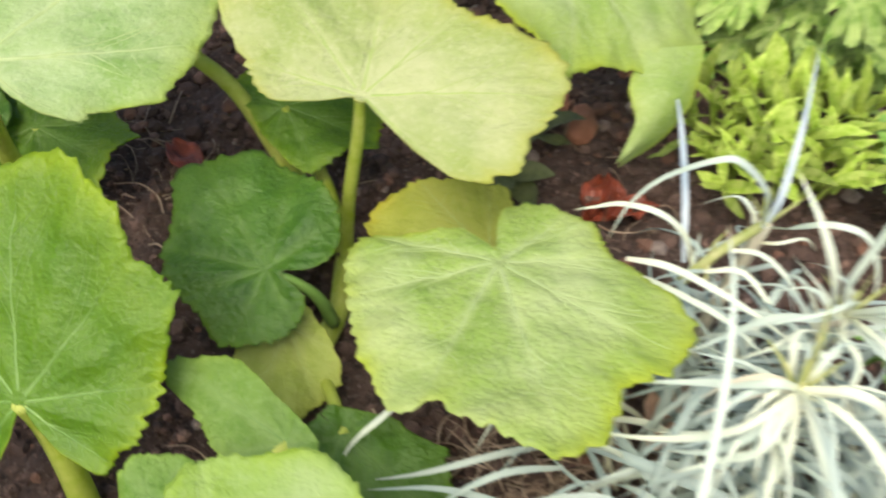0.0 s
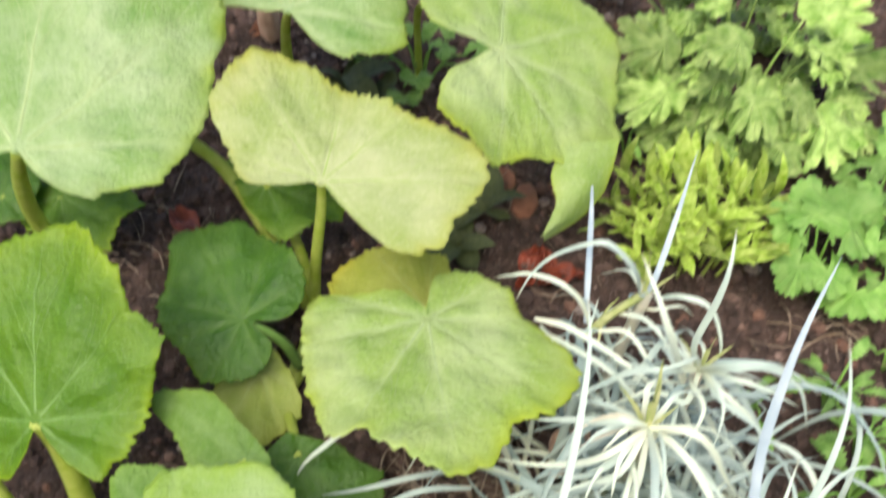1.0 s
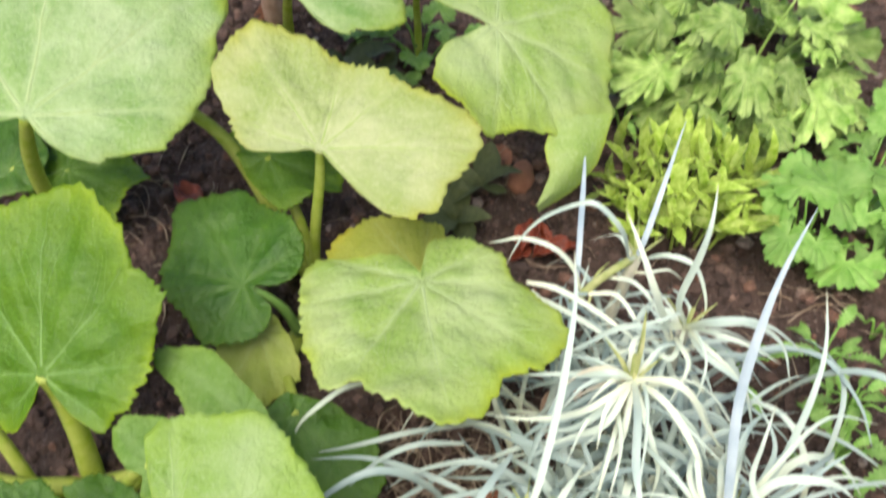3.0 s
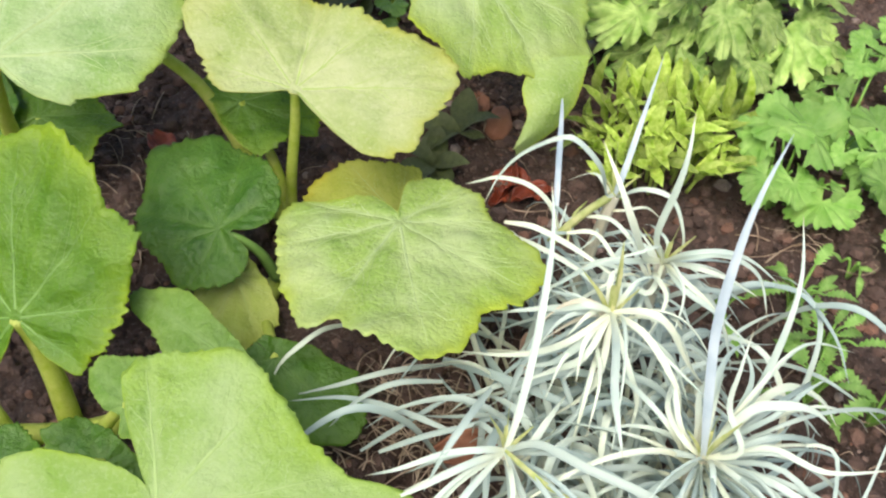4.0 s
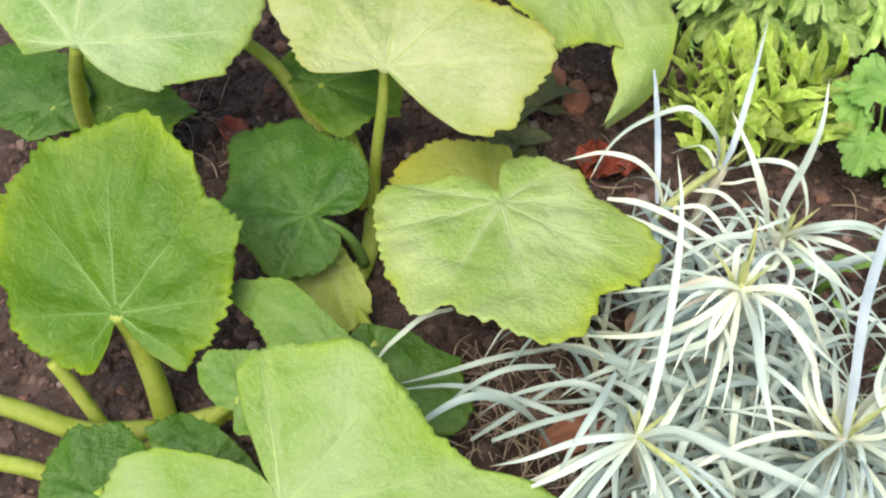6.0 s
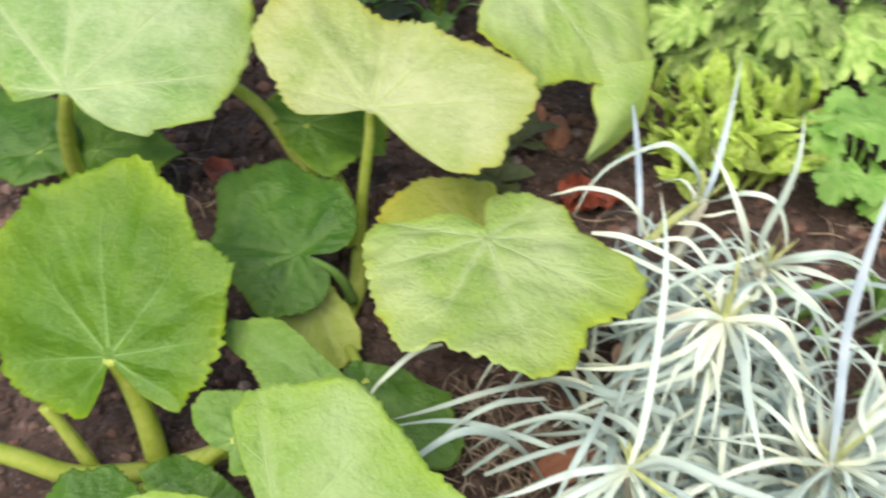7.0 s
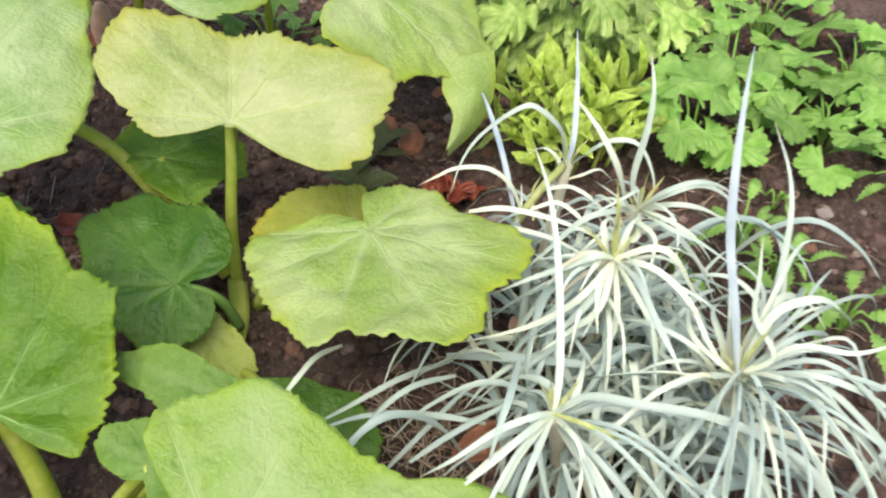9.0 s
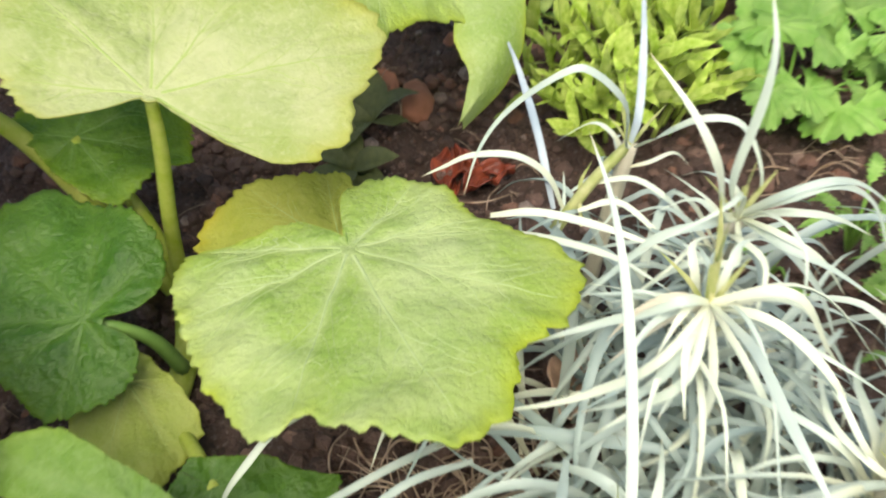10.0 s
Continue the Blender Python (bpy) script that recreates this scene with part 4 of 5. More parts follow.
# ---- lobed garden green, shoots and herbs ----
def lobed_mesh(mat, seed):
    """A leaf one unit long along x from its stalk: uneven lobes to both sides of a midrib, each with blunt teeth, folded a little along the midrib."""
    r = random.Random(seed + 70)
    around, rings = 210, 7
    depth, fold, curl = r.uniform(0.34, 0.46), r.uniform(0.05, 0.6), r.uniform(0.1, 0.6)
    right = [0, 36 + r.uniform(-5, 5), 76 + r.uniform(-7, 7), 122 + r.uniform(-8, 8), 180]
    left = [0, 36 + r.uniform(-5, 5), 76 + r.uniform(-7, 7), 122 + r.uniform(-8, 8), 180]
    size = [r.uniform(0.82, 1.12) for _ in range(12)]
    verts, faces = [(0.46, 0, 0)], []
    for j in range(1, rings + 1):
        rho = j / rings
        for i in range(around):
            a = -180 + 360 * i / around
            k = float(np.interp(abs(a), right if a > 0 else left, [0, 1, 2, 3, 3.5]))
            a = radians(a)
            lobe = abs(math.cos(math.pi * k)) ** 0.55
            tooth = abs(math.cos(3 * math.pi * k)) ** 0.6
            reach = (0.43 + 0.12 * max(0, math.cos(a)) ** 2) * (1 + 0.32 * min(0, math.cos(a)))
            own = size[int(k + 0.5) + (6 if a > 0 else 0)] if k > 0.5 else 1.0
            reach *= own * lobe + (1 - lobe)
            rr = reach * (1 - depth * (1 - lobe) - 0.11 * (1 - tooth)) * rho
            x, y = 0.46 + rr * math.cos(a) + 0.34 * rr * abs(math.sin(a)), rr * math.sin(a)
            z = fold * abs(y) * 0.5 - curl * max(0, x - 0.45) ** 2 + 0.05 * rho ** 2 * math.sin(2.3 * math.pi * k + seed) - 0.5 * y * y
            z += 0.17 * rho * noise.noise((x * 3, y * 3, seed)) + 0.09 * rho * noise.noise((x * 7, y * 7, seed))
            verts.append((x, y, z))
    for i in range(around):
        k = (i + 1) % around
        faces.append((0, 1 + i, 1 + k))
        for j in range(rings - 1):
            a = 1 + j * around
            faces.append((a + i, a + around + i, a + around + k, a + k))
    return mesh_of("leaf", verts, faces, mat)


def laid(base, tip, width, tilt):
    """The matrix that lays a leaf of one unit from base to tip, its face turned up and by tilt to the side."""
    x = Vector(tip) - Vector(base)
    n = Vector((tilt[0], tilt[1] - 0.3, 1.0))
    n = (n - x.normalized() * n.dot(x.normalized())).normalized()
    y = n.cross(x.normalized())
    size = x.length
    m = Matrix((x.normalized() * size, y * size * width, n * size)).transposed().to_4x4()
    return Matrix.Translation(base) @ m


def lance_mesh(mat, seed, width=0.3):
    r = random.Random(seed)
    verts, faces = [], []
    bow = r.uniform(-0.1, 0.35)
    n = 8
    for i in range(n + 1):
        s = i / n
        w = max(0.005, width * 0.5 * math.sin(math.pi * min(1, s * 0.97 + 0.03)) ** 0.8)
        z = bow * s * (1 - s) * 2 - 0.15 * s * s * r.random()
        verts += [(s, -w, z + 0.35 * w), (s, 0, z), (s, w, z + 0.35 * w)]
        if i:
            k = 3 * i
            faces += [(k - 3, k - 2, k + 1, k), (k - 2, k - 1, k + 2, k + 1)]
    return mesh_of("leaf", verts, faces, mat)


def fan_mesh(mat, seed):
    """A fan-shaped herb leaf with three notched lobes, about one unit across."""
    r = random.Random(seed)
    around = 150
    verts, faces = [(0.45, 0, 0)], []
    for j in (0.45, 0.75, 1.0):
        for i in range(around + 1):
            a = radians(-150 + 300 * i / around)
            lobe = 0.74 + 0.26 * abs(math.cos(1.5 * a + 0.12 * math.sin(seed * 2.1 + a))) ** 0.45
            notch = 0.86 + 0.14 * abs(math.cos(4.5 * a + 0.3 * math.sin(3 * a + seed))) ** 0.5
            edge = 0.89 + 0.11 * abs(math.cos(13.5 * a)) ** 0.7
            rr = 0.56 * (lobe * notch * edge if j > 0.9 else 0.5 + 0.35 * lobe) * j
            z = 0.09 * j * j * math.sin(3 * a + seed) + 0.05 * j - 0.16 * j * j * abs(math.sin(a * 0.5)) + 0.03 * j * abs(math.sin(6.3 * a)) + 0.05 * j * noise.noise((4 * j * math.cos(a), 4 * j * math.sin(a), seed))
            verts.append((0.45 + rr * math.cos(a), rr * math.sin(a), z))
    m = around + 1
    for i in range(around):
        faces.append((0, 1 + i, 2 + i))
        for j in (0, 1):
            a = 1 + j * m + i
            faces.append((a, a + m, a + m + 1, a + 1))
    return mesh_of("leaf", verts, faces, mat)


FRONDS = [lobed_mesh(FROND, s) for s in range(7)]
LANCES = [lance_mesh(SHOOT, s, 0.21 + 0.04 * (s % 4)) for s in range(8)]
FANS = [fan_mesh(HERB, s) for s in range(5)]
DULL = [lance_mesh(SPROUT, s, 0.5) for s in range(3)]


def thin_stalk(plant, a, b, r, mat):
    mid = (Vector(a) + Vector(b)) * 0.5 + Vector((0, 0, 0.012))
    v, f = tube([a, mid, b], [r * 1.3, r, r * 0.8], 6)
    child("stalk", mesh_of("stalk", v, f, mat), plant)


def leafy(name, x0, y0, label, category, group, meshes, rows, seed, stalk_mat, thick, grow=1.02):
    plant = base_at(name, x0, y0, label, category, group)
    r = random.Random(seed)
    foot = Vector((x0, y0, 0))
    for i, (base, tip, width) in enumerate(rows):
        base, tip = Vector(base) - foot, Vector(tip) - foot
        child("leaf", meshes[i % len(meshes)], plant, "", laid(base, base + (tip - base) * grow, width, (r.uniform(-.3, .3), r.uniform(-.3, .2))))
        if i < 14:
            thin_stalk(plant, (base.x * 0.35 + r.uniform(-.006, .006), base.y * 0.35 + r.uniform(-.006, .006), -0.005), base + (tip - base) * 0.25, thick, stalk_mat)
    return plant


def lobed_plant():
    rows = [
        ((0.207, 0.229, 0.08), (0.134, 0.222, 0.085), 1),
        ((0.243, 0.211, 0.11), (0.194, 0.181, 0.105), 1),
        ((0.205, 0.206, 0.06), (0.138, 0.184, 0.06), 0.85),
        ((0.239, 0.197, 0.085), (0.228, 0.136, 0.07), 0.8),
        ((0.286, 0.198, 0.07), (0.292, 0.125, 0.05), 0.85),
        ((0.264, 0.235, 0.09), (0.334, 0.255, 0.11), 1.05),
        ((0.282, 0.232, 0.08), (0.352, 0.215, 0.06), 0.8),
        ((0.225, 0.233, 0.1), (0.205, 0.287, 0.15), 0.8),
        ((0.221, 0.302, 0.08), (0.167, 0.304, 0.11), 0.9),
        ((0.189, 0.342, 0.05), (0.125, 0.417, 0.045), 0.75),
        ((0.25, 0.267, 0.09), (0.261, 0.286, 0.13), 0.95),
        ((0.23, 0.233, 0.1), (0.193, 0.251, 0.12), 0.8),
        ((0.197, 0.368, 0.07), (0.178, 0.384, 0.11), 0.6),
        ((0.232, 0.241, 0.05), (0.193, 0.196, 0.035), 0.9),
        ((0.273, 0.242, 0.05), (0.274, 0.19, 0.035), 0.9),
        ((0.227, 0.324, 0.05), (0.209, 0.368, 0.045), 1),
        ((0.234, 0.194, 0.04), (0.203, 0.168, 0.02), 0.9),
        ((0.285, 0.247, 0.055), (0.327, 0.238, 0.05), 0.7),
        ((0.254, 0.192, 0.03), (0.259, 0.142, 0.02), 0.9),
        ((0.243, 0.337, 0.06), (0.258, 0.348, 0.1), 0.8),
        ((0.24, 0.257, 0.05), (0.255, 0.21, 0.045), 0.9),
        ((0.208, 0.262, 0.04), (0.172, 0.244, 0.035), 0.9),
        ((0.282, 0.361, 0.05), (0.292, 0.302, 0.06), 0.8),
        ((0.232, 0.41, 0.05), (0.249, 0.394, 0.09), 0.7),
        ((0.264, 0.231, 0.07), (0.3, 0.255, 0.07), 0.7),
    ]
    r = random.Random(21)
    for i in range(40):
        a, d = radians(i * 137.5), 0.008 + 0.056 * math.sqrt((i + 0.5) / 40)
        x, y, z = 0.247 + d * math.cos(a), 0.245 + 1.2 * d * math.sin(a), r.uniform(0.02, 0.075) * (1.15 - 8 * d)
        rows.append(((x, y, z), (x + 0.05 * math.cos(a), y + 0.05 * math.sin(a), z - 0.006), r.uniform(0.75, 1.0)))
    for i in range(26):
        a, d = radians(i * 137.5 + 40), 0.006 + 0.062 * math.sqrt((i + 0.5) / 26)
        x, y, z = 0.25 + d * math.cos(a), 0.245 + 1.3 * d * math.sin(a), r.uniform(0.068, 0.09) * (1.2 - 7 * d)
        turn, size = a + r.uniform(-1.2, 1.2), r.uniform(0.038, 0.054)
        rows.append(((x, y, z), (x + size * math.cos(turn), y + size * math.sin(turn), z + r.uniform(-.014, .014)), r.uniform(0.6, 0.9)))
    leafy("lobed_green_plant", 0.247, 0.245, "bright green leafy plant with deeply lobed toothed leaves", "plant", "", FRONDS, rows, 22, FROND, 0.0013)


def shoot_plant():
    x0, y0 = 0.183, 0.086
    plant = base_at("shoot_clump", x0, y0, "dense clump of yellow-green shoots with narrow pointed leaves", "plant")
    r = random.Random(31)
    for i in range(34):
        a, d = radians(i * 137.5), 0.054 * math.sqrt((i + 0.5) / 34)
        tip = Vector((d * math.cos(a) * 1.1 + r.uniform(-.004, .004), d * math.sin(a) * 0.85, 0.042 - 0.02 * (d / 0.06) ** 2 + r.uniform(-.008, .01)))
        thin_stalk(plant, (tip.x * 0.6, tip.y * 0.6, -0.005), tip, 0.0012, SHOOT)
        lean = pose(*tip, 0, 0, math.degrees(a)) @ pose(0, 0, 0, r.uniform(-12, 12), 700 * d + r.uniform(-12, 12), 0)
        for k in range(5):
            up = r.uniform(10, 65) if k else 75
            drop = -0.004 * (k % 3)
            child("leaf", LANCES[(i + k) % 8], plant, "", lean @ pose(0, 0, drop, 0, -up, k * 137.5 + r.uniform(-25, 25)) @ Matrix.Scale(r.uniform(0.022, 0.038), 4))
    for i in range(9):
        child("leaf", LANCES[i % 8], plant, "", pose(-0.045 + 0.013 * i, 0.03 + r.uniform(-.012, .008), 0.026 + r.uniform(0, .015), r.uniform(-40, 40), r.uniform(-95, -60), r.uniform(60, 130)) @ Matrix.Scale(r.uniform(0.034, 0.046), 4))


def herb_plant(x0, y0, spread, count, height, seed, label, size=0.05):
    plant = base_at("herb", x0, y0, label, "herb", "herb plants")
    r = random.Random(seed)
    for i in range(count):
        a = radians(i * 137.5 + r.uniform(-20, 20))
        d = spread * math.sqrt((i + 0.4) / count)
        x, y, z = d * math.cos(a), d * math.sin(a), height * (1 - 0.5 * d / spread) + r.uniform(-.008, .008)
        child("leaf", FANS[r.randrange(5)], plant, "", pose(x, y, max(z, 0.012), r.uniform(-24, 24), r.uniform(-20, 22), math.degrees(a) + r.uniform(-40, 40)) @ Matrix.Scale(size * r.uniform(0.75, 1.2), 4))
        thin_stalk(plant, (x * 0.1, y * 0.1, -0.005), (x, y, max(z, 0.012)), 0.0011, HERB)


lobed_plant()
shoot_plant()
leafy("herb", 0.262, 0.046, "fresh green herb with fan-shaped notched leaves", "herb", "herb plants", FANS, [
        ((0.257, 0.049, 0.055), (0.237, 0.082, 0.05), 0.9),
        ((0.257, 0.048, 0.055), (0.261, 0.092, 0.06), 0.9),
        ((0.259, 0.049, 0.055), (0.301, 0.088, 0.05), 0.95),
        ((0.26, 0.051, 0.045), (0.228, 0.022, 0.035), 0.8),
        ((0.263, 0.048, 0.045), (0.264, 0.018, 0.03), 0.9),
        ((0.304, 0.043, 0.03), (0.268, 0.01, 0.02), 0.9),
        ((0.302, 0.041, 0.035), (0.306, 0.017, 0.02), 0.8),
], 41, HERB, 0.0011, 1.12)
leafy("herb", 0.316, 0.09, "bright herb with broad notched leaves", "herb", "herb plants", FANS, [
        ((0.307, 0.06, 0.05), (0.312, 0.103, 0.05), 1),
        ((0.309, 0.06, 0.05), (0.295, 0.047, 0.04), 0.9),
        ((0.317, 0.065, 0.05), (0.349, 0.088, 0.05), 1),
        ((0.315, 0.06, 0.05), (0.34, 0.048, 0.04), 1),
        ((0.316, 0.058, 0.04), (0.322, 0.035, 0.03), 0.9),
        ((0.313, 0.127, 0.04), (0.293, 0.13, 0.035), 0.8),
        ((0.313, 0.127, 0.04), (0.335, 0.14, 0.04), 0.9),
        ((0.316, 0.131, 0.035), (0.312, 0.111, 0.03), 0.8),
        ((0.354, 0.157, 0.05), (0.329, 0.142, 0.045), 0.9),
        ((0.354, 0.157, 0.05), (0.348, 0.187, 0.05), 0.9),
        ((0.354, 0.157, 0.05), (0.377, 0.156, 0.045), 0.9),
], 48, HERB, 0.0011, 1.05)
herb_plant(0.405, 0.180, 0.042, 10, 0.05, 42, "green herb clump with small scalloped leaves", 0.034)
herb_plant(0.375, 0.030, 0.05, 12, 0.04, 47, "low green herb with scalloped leaves on bare soil", 0.04)
herb_plant(0.43, 0.08, 0.06, 14, 0.045, 49, "spreading green herb at the edge of bare soil", 0.042)
herb_plant(-0.02, 0.28, 0.05, 10, 0.04, 46, "shaded small weed with rounded leaves", 0.03)


def serrated_mesh(mat, seed):
    """A narrow toothed leaf, one unit long."""
    n, verts, faces = 40, [], []
    for i in range(n + 1):
        s = i / n
        w = 0.24 * math.sin(math.pi * min(1, s ** 0.8 * 0.97 + 0.03)) ** 0.8
        k = s * 8 % 1
        w = max(0.006, w * (0.45 + 0.55 * k))
        z = 0.12 * math.sin(math.pi * s) - 0.2 * s * s
        verts += [(s, -w, z + 0.25 * w), (s, 0, z), (s, w, z + 0.25 * w)]
        if i:
            k = 3 * i
            faces += [(k - 3, k - 2, k + 1, k), (k - 2, k - 1, k + 2, k + 1)]
    return mesh_of("leaf", verts, faces, mat)


TOOTHED = [serrated_mesh(HERB, s) for s in range(2)]


def toothed_weed(x, y, count, size, height, seed):
    plant = base_at("toothed_weed", x, y, "young green weed with narrow toothed leaves on thin stalks", "weed", "toothed weeds")
    r = random.Random(seed)
    for i in range(count):
        a = radians(i * 137.5)
        d = r.uniform(0.2, 0.8) * size
        q = (d * math.cos(a), d * math.sin(a), height * r.uniform(0.4, 1.0))
        child("leaf", TOOTHED[i % 2], plant, "", pose(*q, r.uniform(-20, 20), r.uniform(-20, 15), math.degrees(a) + r.uniform(-25, 25)) @ Matrix.Scale(size * r.uniform(0.6, 1.1), 4))
        thin_stalk(plant, (0, 0, -0.004), q, 0.001, HERB)


toothed_weed(0.252, -0.050, 10, 0.024, 0.03, 81)
toothed_weed(0.262, -0.085, 9, 0.024, 0.028, 82)
toothed_weed(0.279, -0.136, 6, 0.034, 0.03, 83)
toothed_weed(0.245, -0.120, 7, 0.026, 0.03, 89)
toothed_weed(0.20, -0.055, 4, 0.024, 0.02, 84)
toothed_weed(0.395, -0.035, 10, 0.034, 0.03, 85)
toothed_weed(0.15, 0.19, 6, 0.03, 0.02, 86)
toothed_weed(0.30, -0.02, 3, 0.016, 0.012, 87)
toothed_weed(0.30, 0.42, 7, 0.03, 0.02, 88)


def dull_weed(x, y, seed):
    plant = base_at("weed", x, y, "dull dark green broad-leaved weed pressed to the soil", "weed", "dull weeds")
    r = random.Random(seed)
    for i in range(5):
        child("leaf", DULL[i % 3], plant, "", pose(0, 0, 0.008, r.uniform(-20, 20), -r.uniform(2, 25), i * 74 + r.uniform(-20, 20)) @ Matrix.Scale(r.uniform(0.028, 0.048), 4))


dull_weed(0.033, 0.116, 1)
dull_weed(0.012, 0.080, 2)
dull_weed(0.100, 0.440, 4)
dull_weed(-0.085, 0.265, 5)
dull_weed(-0.055, 0.235, 6)


# ---- dry leaves, sherds and litter ----
def crumpled(name, x, y, z, size, mat, seed, label, category, flat=0.5, yaw=0):
    r = random.Random(seed)
    n = 14
    verts, faces = [], []
    for j in range(n + 1):
        for i in range(n + 1):
            u, v = i / n * 2 - 1, j / n * 2 - 1
            w = (1 - 0.75 * abs(u) ** 1.6) * 0.55
            h = flat * (0.45 * noise.noise((u * 1.6, v * 1.6, seed)) + 0.2 * noise.noise((u * 4, v * 4, seed)) + 0.3 * v * v)
            verts.append((size * u, size * v * w, size * (h + flat * 0.4)))
    for j in range(n):
        for i in range(n):
            a = j * (n + 1) + i
            faces.append((a, a + 1, a + n + 2, a + n + 1))
    ob = new(name, mesh_of(name, verts, faces, mat))
    ob.matrix_world = pose(x, y, z, r.uniform(-10, 10), r.uniform(-10, 10), yaw)
    s = ob.modifiers.new("thickness", "SOLIDIFY")
    s.thickness = 0.0007
    return tagged(ob, label, category)


for x, y, size, seed, yaw in ((0.066, 0.066, .017, 3, 70), (0.083, 0.052, .015, 8, 20), (0.078, 0.070, .012, 31, 110), (0.092, 0.060, .011, 33, 160), (0.060, 0.050, .010, 35, 40)):
    crumpled("dry_leaf", x, y, -0.002, size, RUST, seed, "crumpled rust-red dry leaf lying on the soil", "dry leaf", 0.9, yaw)
crumpled("dry_leaf", -0.195, 0.105, 0.0, 0.018, RUST, 12, "brown-red dry leaf in the shade of the squash", "dry leaf", 0.6, 130)
crumpled("dry_leaf", -0.165, 0.355, 0.0, 0.016, TERRACOTTA, 15, "brown dry leaf on dark soil", "dry leaf", 0.6, 40)
crumpled("dry_leaf", 0.148, 0.509, -0.002, 0.026, HUSK, 41, "curled tan dry leaf on bare soil", "dry leaf", 0.9, 30)
crumpled("dry_leaf", 0.050, 0.155, -0.002, 0.016, TERRACOTTA, 43, "brown dead leaf flat on dark soil", "dry leaf", 0.5, 100)
crumpled("dry_leaf", 0.095, 0.165, -0.002, 0.014, TERRACOTTA, 44, "brown dead leaf flat on dark soil", "dry leaf", 0.5, 20)
crumpled("dry_leaf", 0.03, -0.155, 0.002, 0.02, TERRACOTTA, 22, "brown dry leaf under the silver blades", "dry leaf", 0.6, 10)
crumpled("dry_leaf", 0.075, -0.10, 0.02, 0.022, HUSK, 24, "tan dry leaf caught among silver blades", "dry leaf", 0.7, 60)


def lump(name, x, y, size, squash, mat, seed, label, category, yaw=0, ribs=0):
    bm = bmesh.new()
    bmesh.ops.create_icosphere(bm, subdivisions=3, radius=1)
    for v in bm.verts:
        k = 1 + 0.25 * noise.noise(v.co * 1.4 + Vector((seed, 0, 0))) + 0.07 * noise.noise(v.co * 5 + Vector((0, seed, 0)))
        if ribs:
            k *= 1 + 0.06 * math.cos(ribs * math.atan2(v.co.x, v.co.y))
        v.co = Vector((v.co.x * squash[0], v.co.y * squash[1], v.co.z * squash[2])) * k * size
    me = bpy.data.meshes.new(name)
    bm.to_mesh(me)
    bm.free()
    me.materials.append(mat)
    me.polygons.foreach_set("use_smooth", [True] * len(me.polygons))
    ob = new(name, me)
    ob.matrix_world = pose(x, y, ground_height(x, y) + size * squash[2] * 0.6, 0, 0, yaw)
    return tagged(ob, label, category)


lump("terracotta_sherd", 0.064, 0.130, 0.014, (1.3, .7, .5), TERRACOTTA, 1, "worn orange terracotta sherd half sunk in soil", "sherd", 75)
lump("terracotta_sherd", 0.105, 0.178, 0.009, (1.2, .8, .6), TERRACOTTA, 4, "small orange terracotta sherd on soil", "sherd", 10)
lump("seed_husk", -0.160, 0.345, 0.020, (0.52, .52, 1.35), HUSK, 6, "pale tan ribbed dry husk on the soil", "husk", 95, 9)
for i, (x, y, s) in enumerate(((0.47, 0.50, .008), (0.15, 0.50, .008), (0.332, -0.036, .007), (0.36, 0.09, .006), (0.30, -0.17, .006), (0.12, 0.21, .012), (0.146, 0.232, .009), (0.41, 0.42, .008))):
    lump("pebble", x, y, s, (1.1, .9, .6), STONE, 30 + i, "small greyish pebble on the soil", "pebble", i * 40)


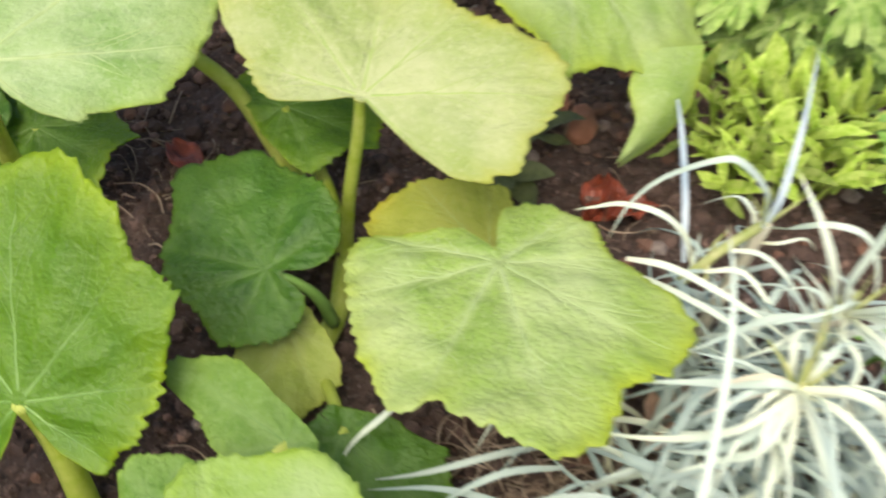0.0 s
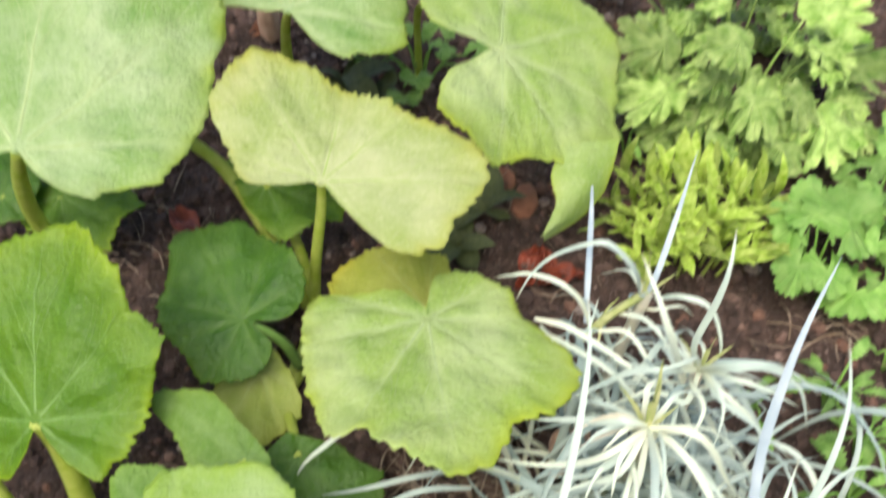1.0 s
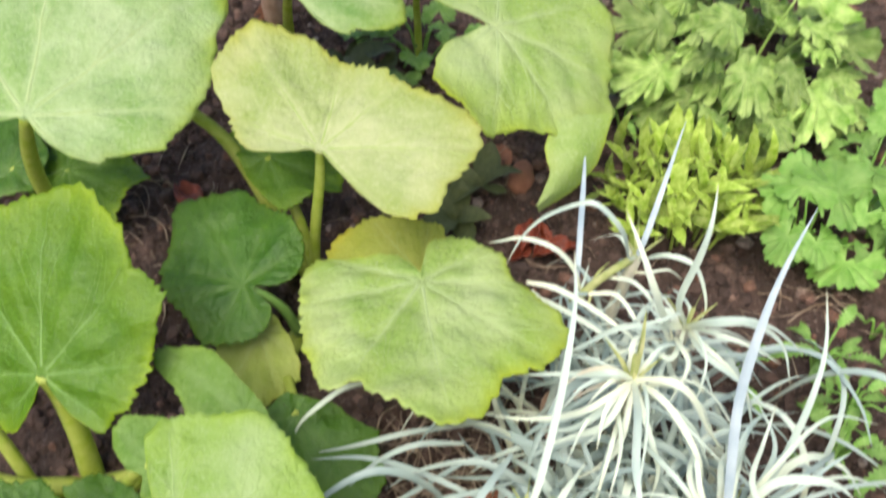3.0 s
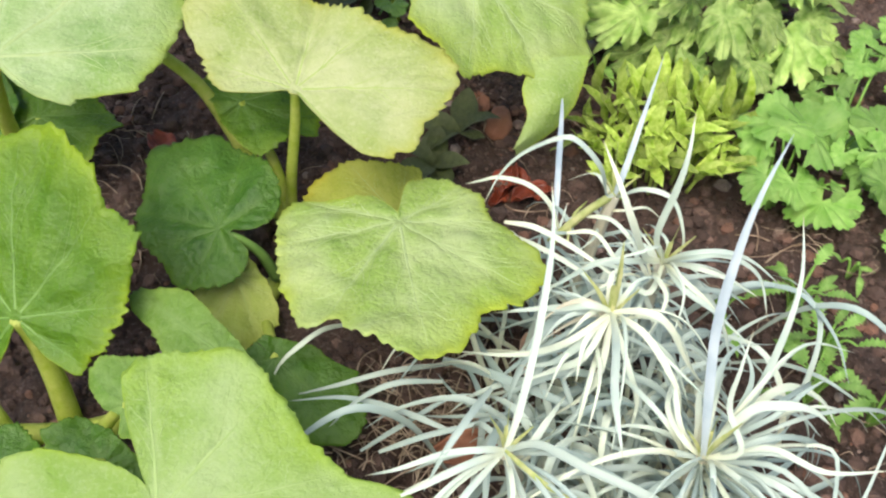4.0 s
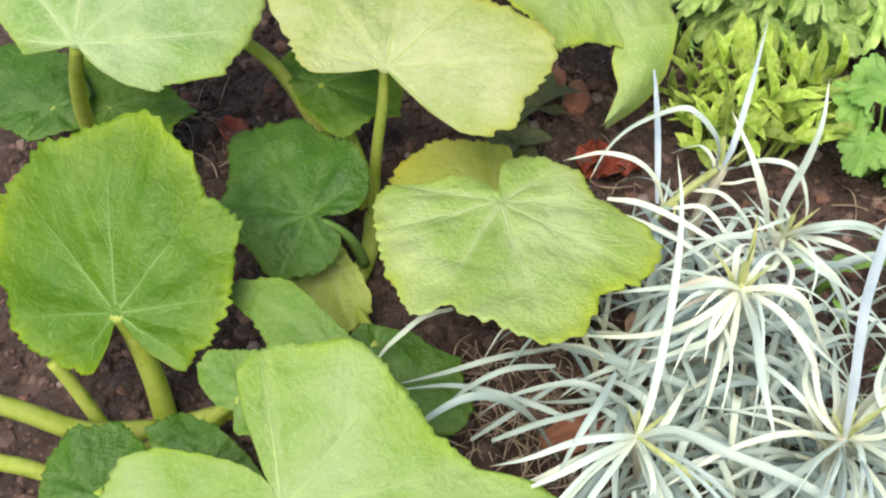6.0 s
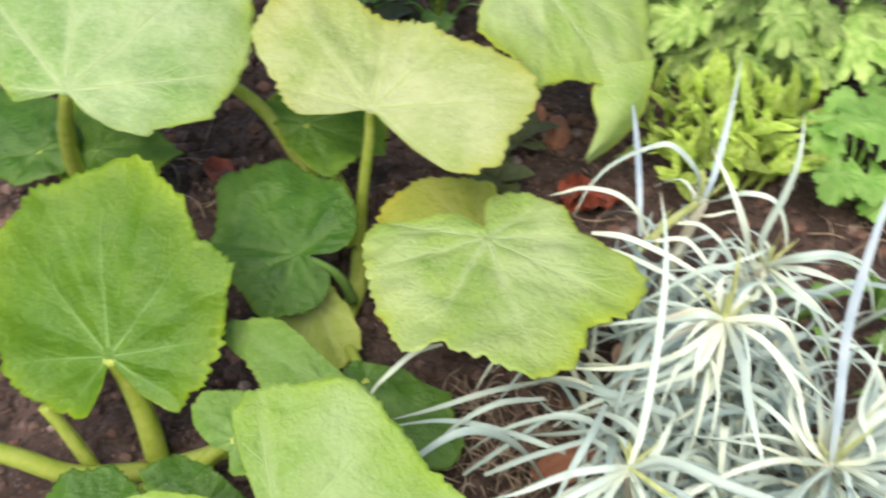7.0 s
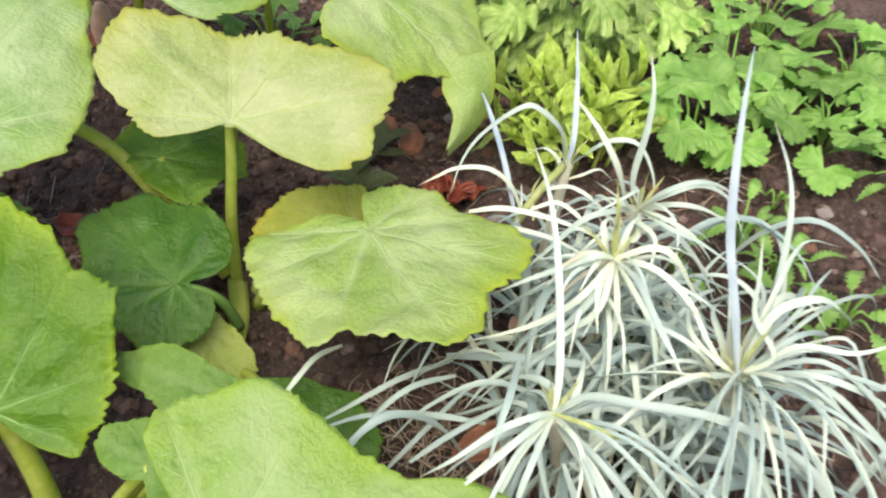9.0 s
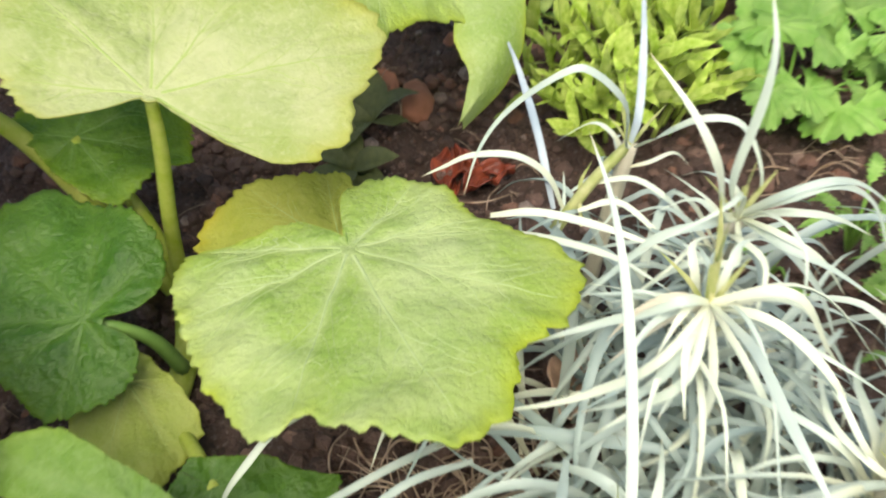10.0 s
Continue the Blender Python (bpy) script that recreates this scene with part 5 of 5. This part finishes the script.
def litter():
    """Loose straws and rootlets, too many to count."""
    r = random.Random(51)
    verts, faces = [], []
    spots = [(0.0, -0.125, 0.04, 120), (0.03, -0.14, 0.05, 90), (-0.24, 0.10, 0.04, 28), (-0.20, 0.08, 0.05, 26), (-0.17, 0.0, 0.04, 16), (0.27, 0.0, 0.05, 28), (0.1, 0.1, 0.1, 20), (0.25, -0.2, 0.1, 25), (0.0, 0.3, 0.3, 40), (0.09, -0.16, 0.07, 50)]
    for sx, sy, sr, count in spots:
        for _ in range(count):
            x, y, a = r.gauss(sx, sr * 0.6), r.gauss(sy, sr * 0.6), r.uniform(0, 6.3)
            length, k = r.uniform(0.01, 0.045), r.gauss(0, 0.7)
            z = ground_height(x, y) + 0.002
            pts = [(x + length * t * math.cos(a + k * t), y + length * t * math.sin(a + k * t), z + 0.008 * math.sin(3.1 * t) * r.random()) for t in (0, 0.33, 0.67, 1)]
            q = r.uniform(0.5, 1.5)
            v, f = tube(pts, [0.0005 * q, 0.00045 * q, 0.0003 * q], 4)
            o = len(verts)
            verts += v
            faces += [tuple(i + o for i in q) for q in f]
    tagged(new("straw_litter", mesh_of("straw_litter", verts, faces, STRAW)), "scattered dry straws and rootlets on the soil", "litter", kind="stuff")


def clods():
    r = random.Random(61)
    bm = bmesh.new()
    bmesh.ops.create_icosphere(bm, subdivisions=1, radius=1)
    ball = [v.co.copy() for v in bm.verts]
    tri = [tuple(v.index for v in f.verts) for f in bm.faces]
    bm.free()
    verts, faces = [], []
    for i in range(24000):
        x, y = r.uniform(-0.36, 0.5), r.uniform(-0.34, 0.56)
        s = 0.0011 + 0.0058 * r.random() ** 4
        z = ground_height(x, y) + s * 0.25
        turn = Euler((r.uniform(0, 6), r.uniform(0, 6), r.uniform(0, 6))).to_matrix()
        o = len(verts)
        for v in ball:
            k = s * (1 + 0.45 * noise.noise(v * 1.7 + Vector((i, 0, 0))))
            p = turn @ (v * k)
            verts.append((x + p.x, y + p.y, z + p.z * 0.8))
        faces += [tuple(j + o for j in q) for q in tri]
    tagged(new("soil_crumbs", mesh_of("soil_crumbs", verts, faces, CLOD, False)), "loose crumbs and clods of dark soil", "soil crumbs", kind="stuff")


litter()
clods()
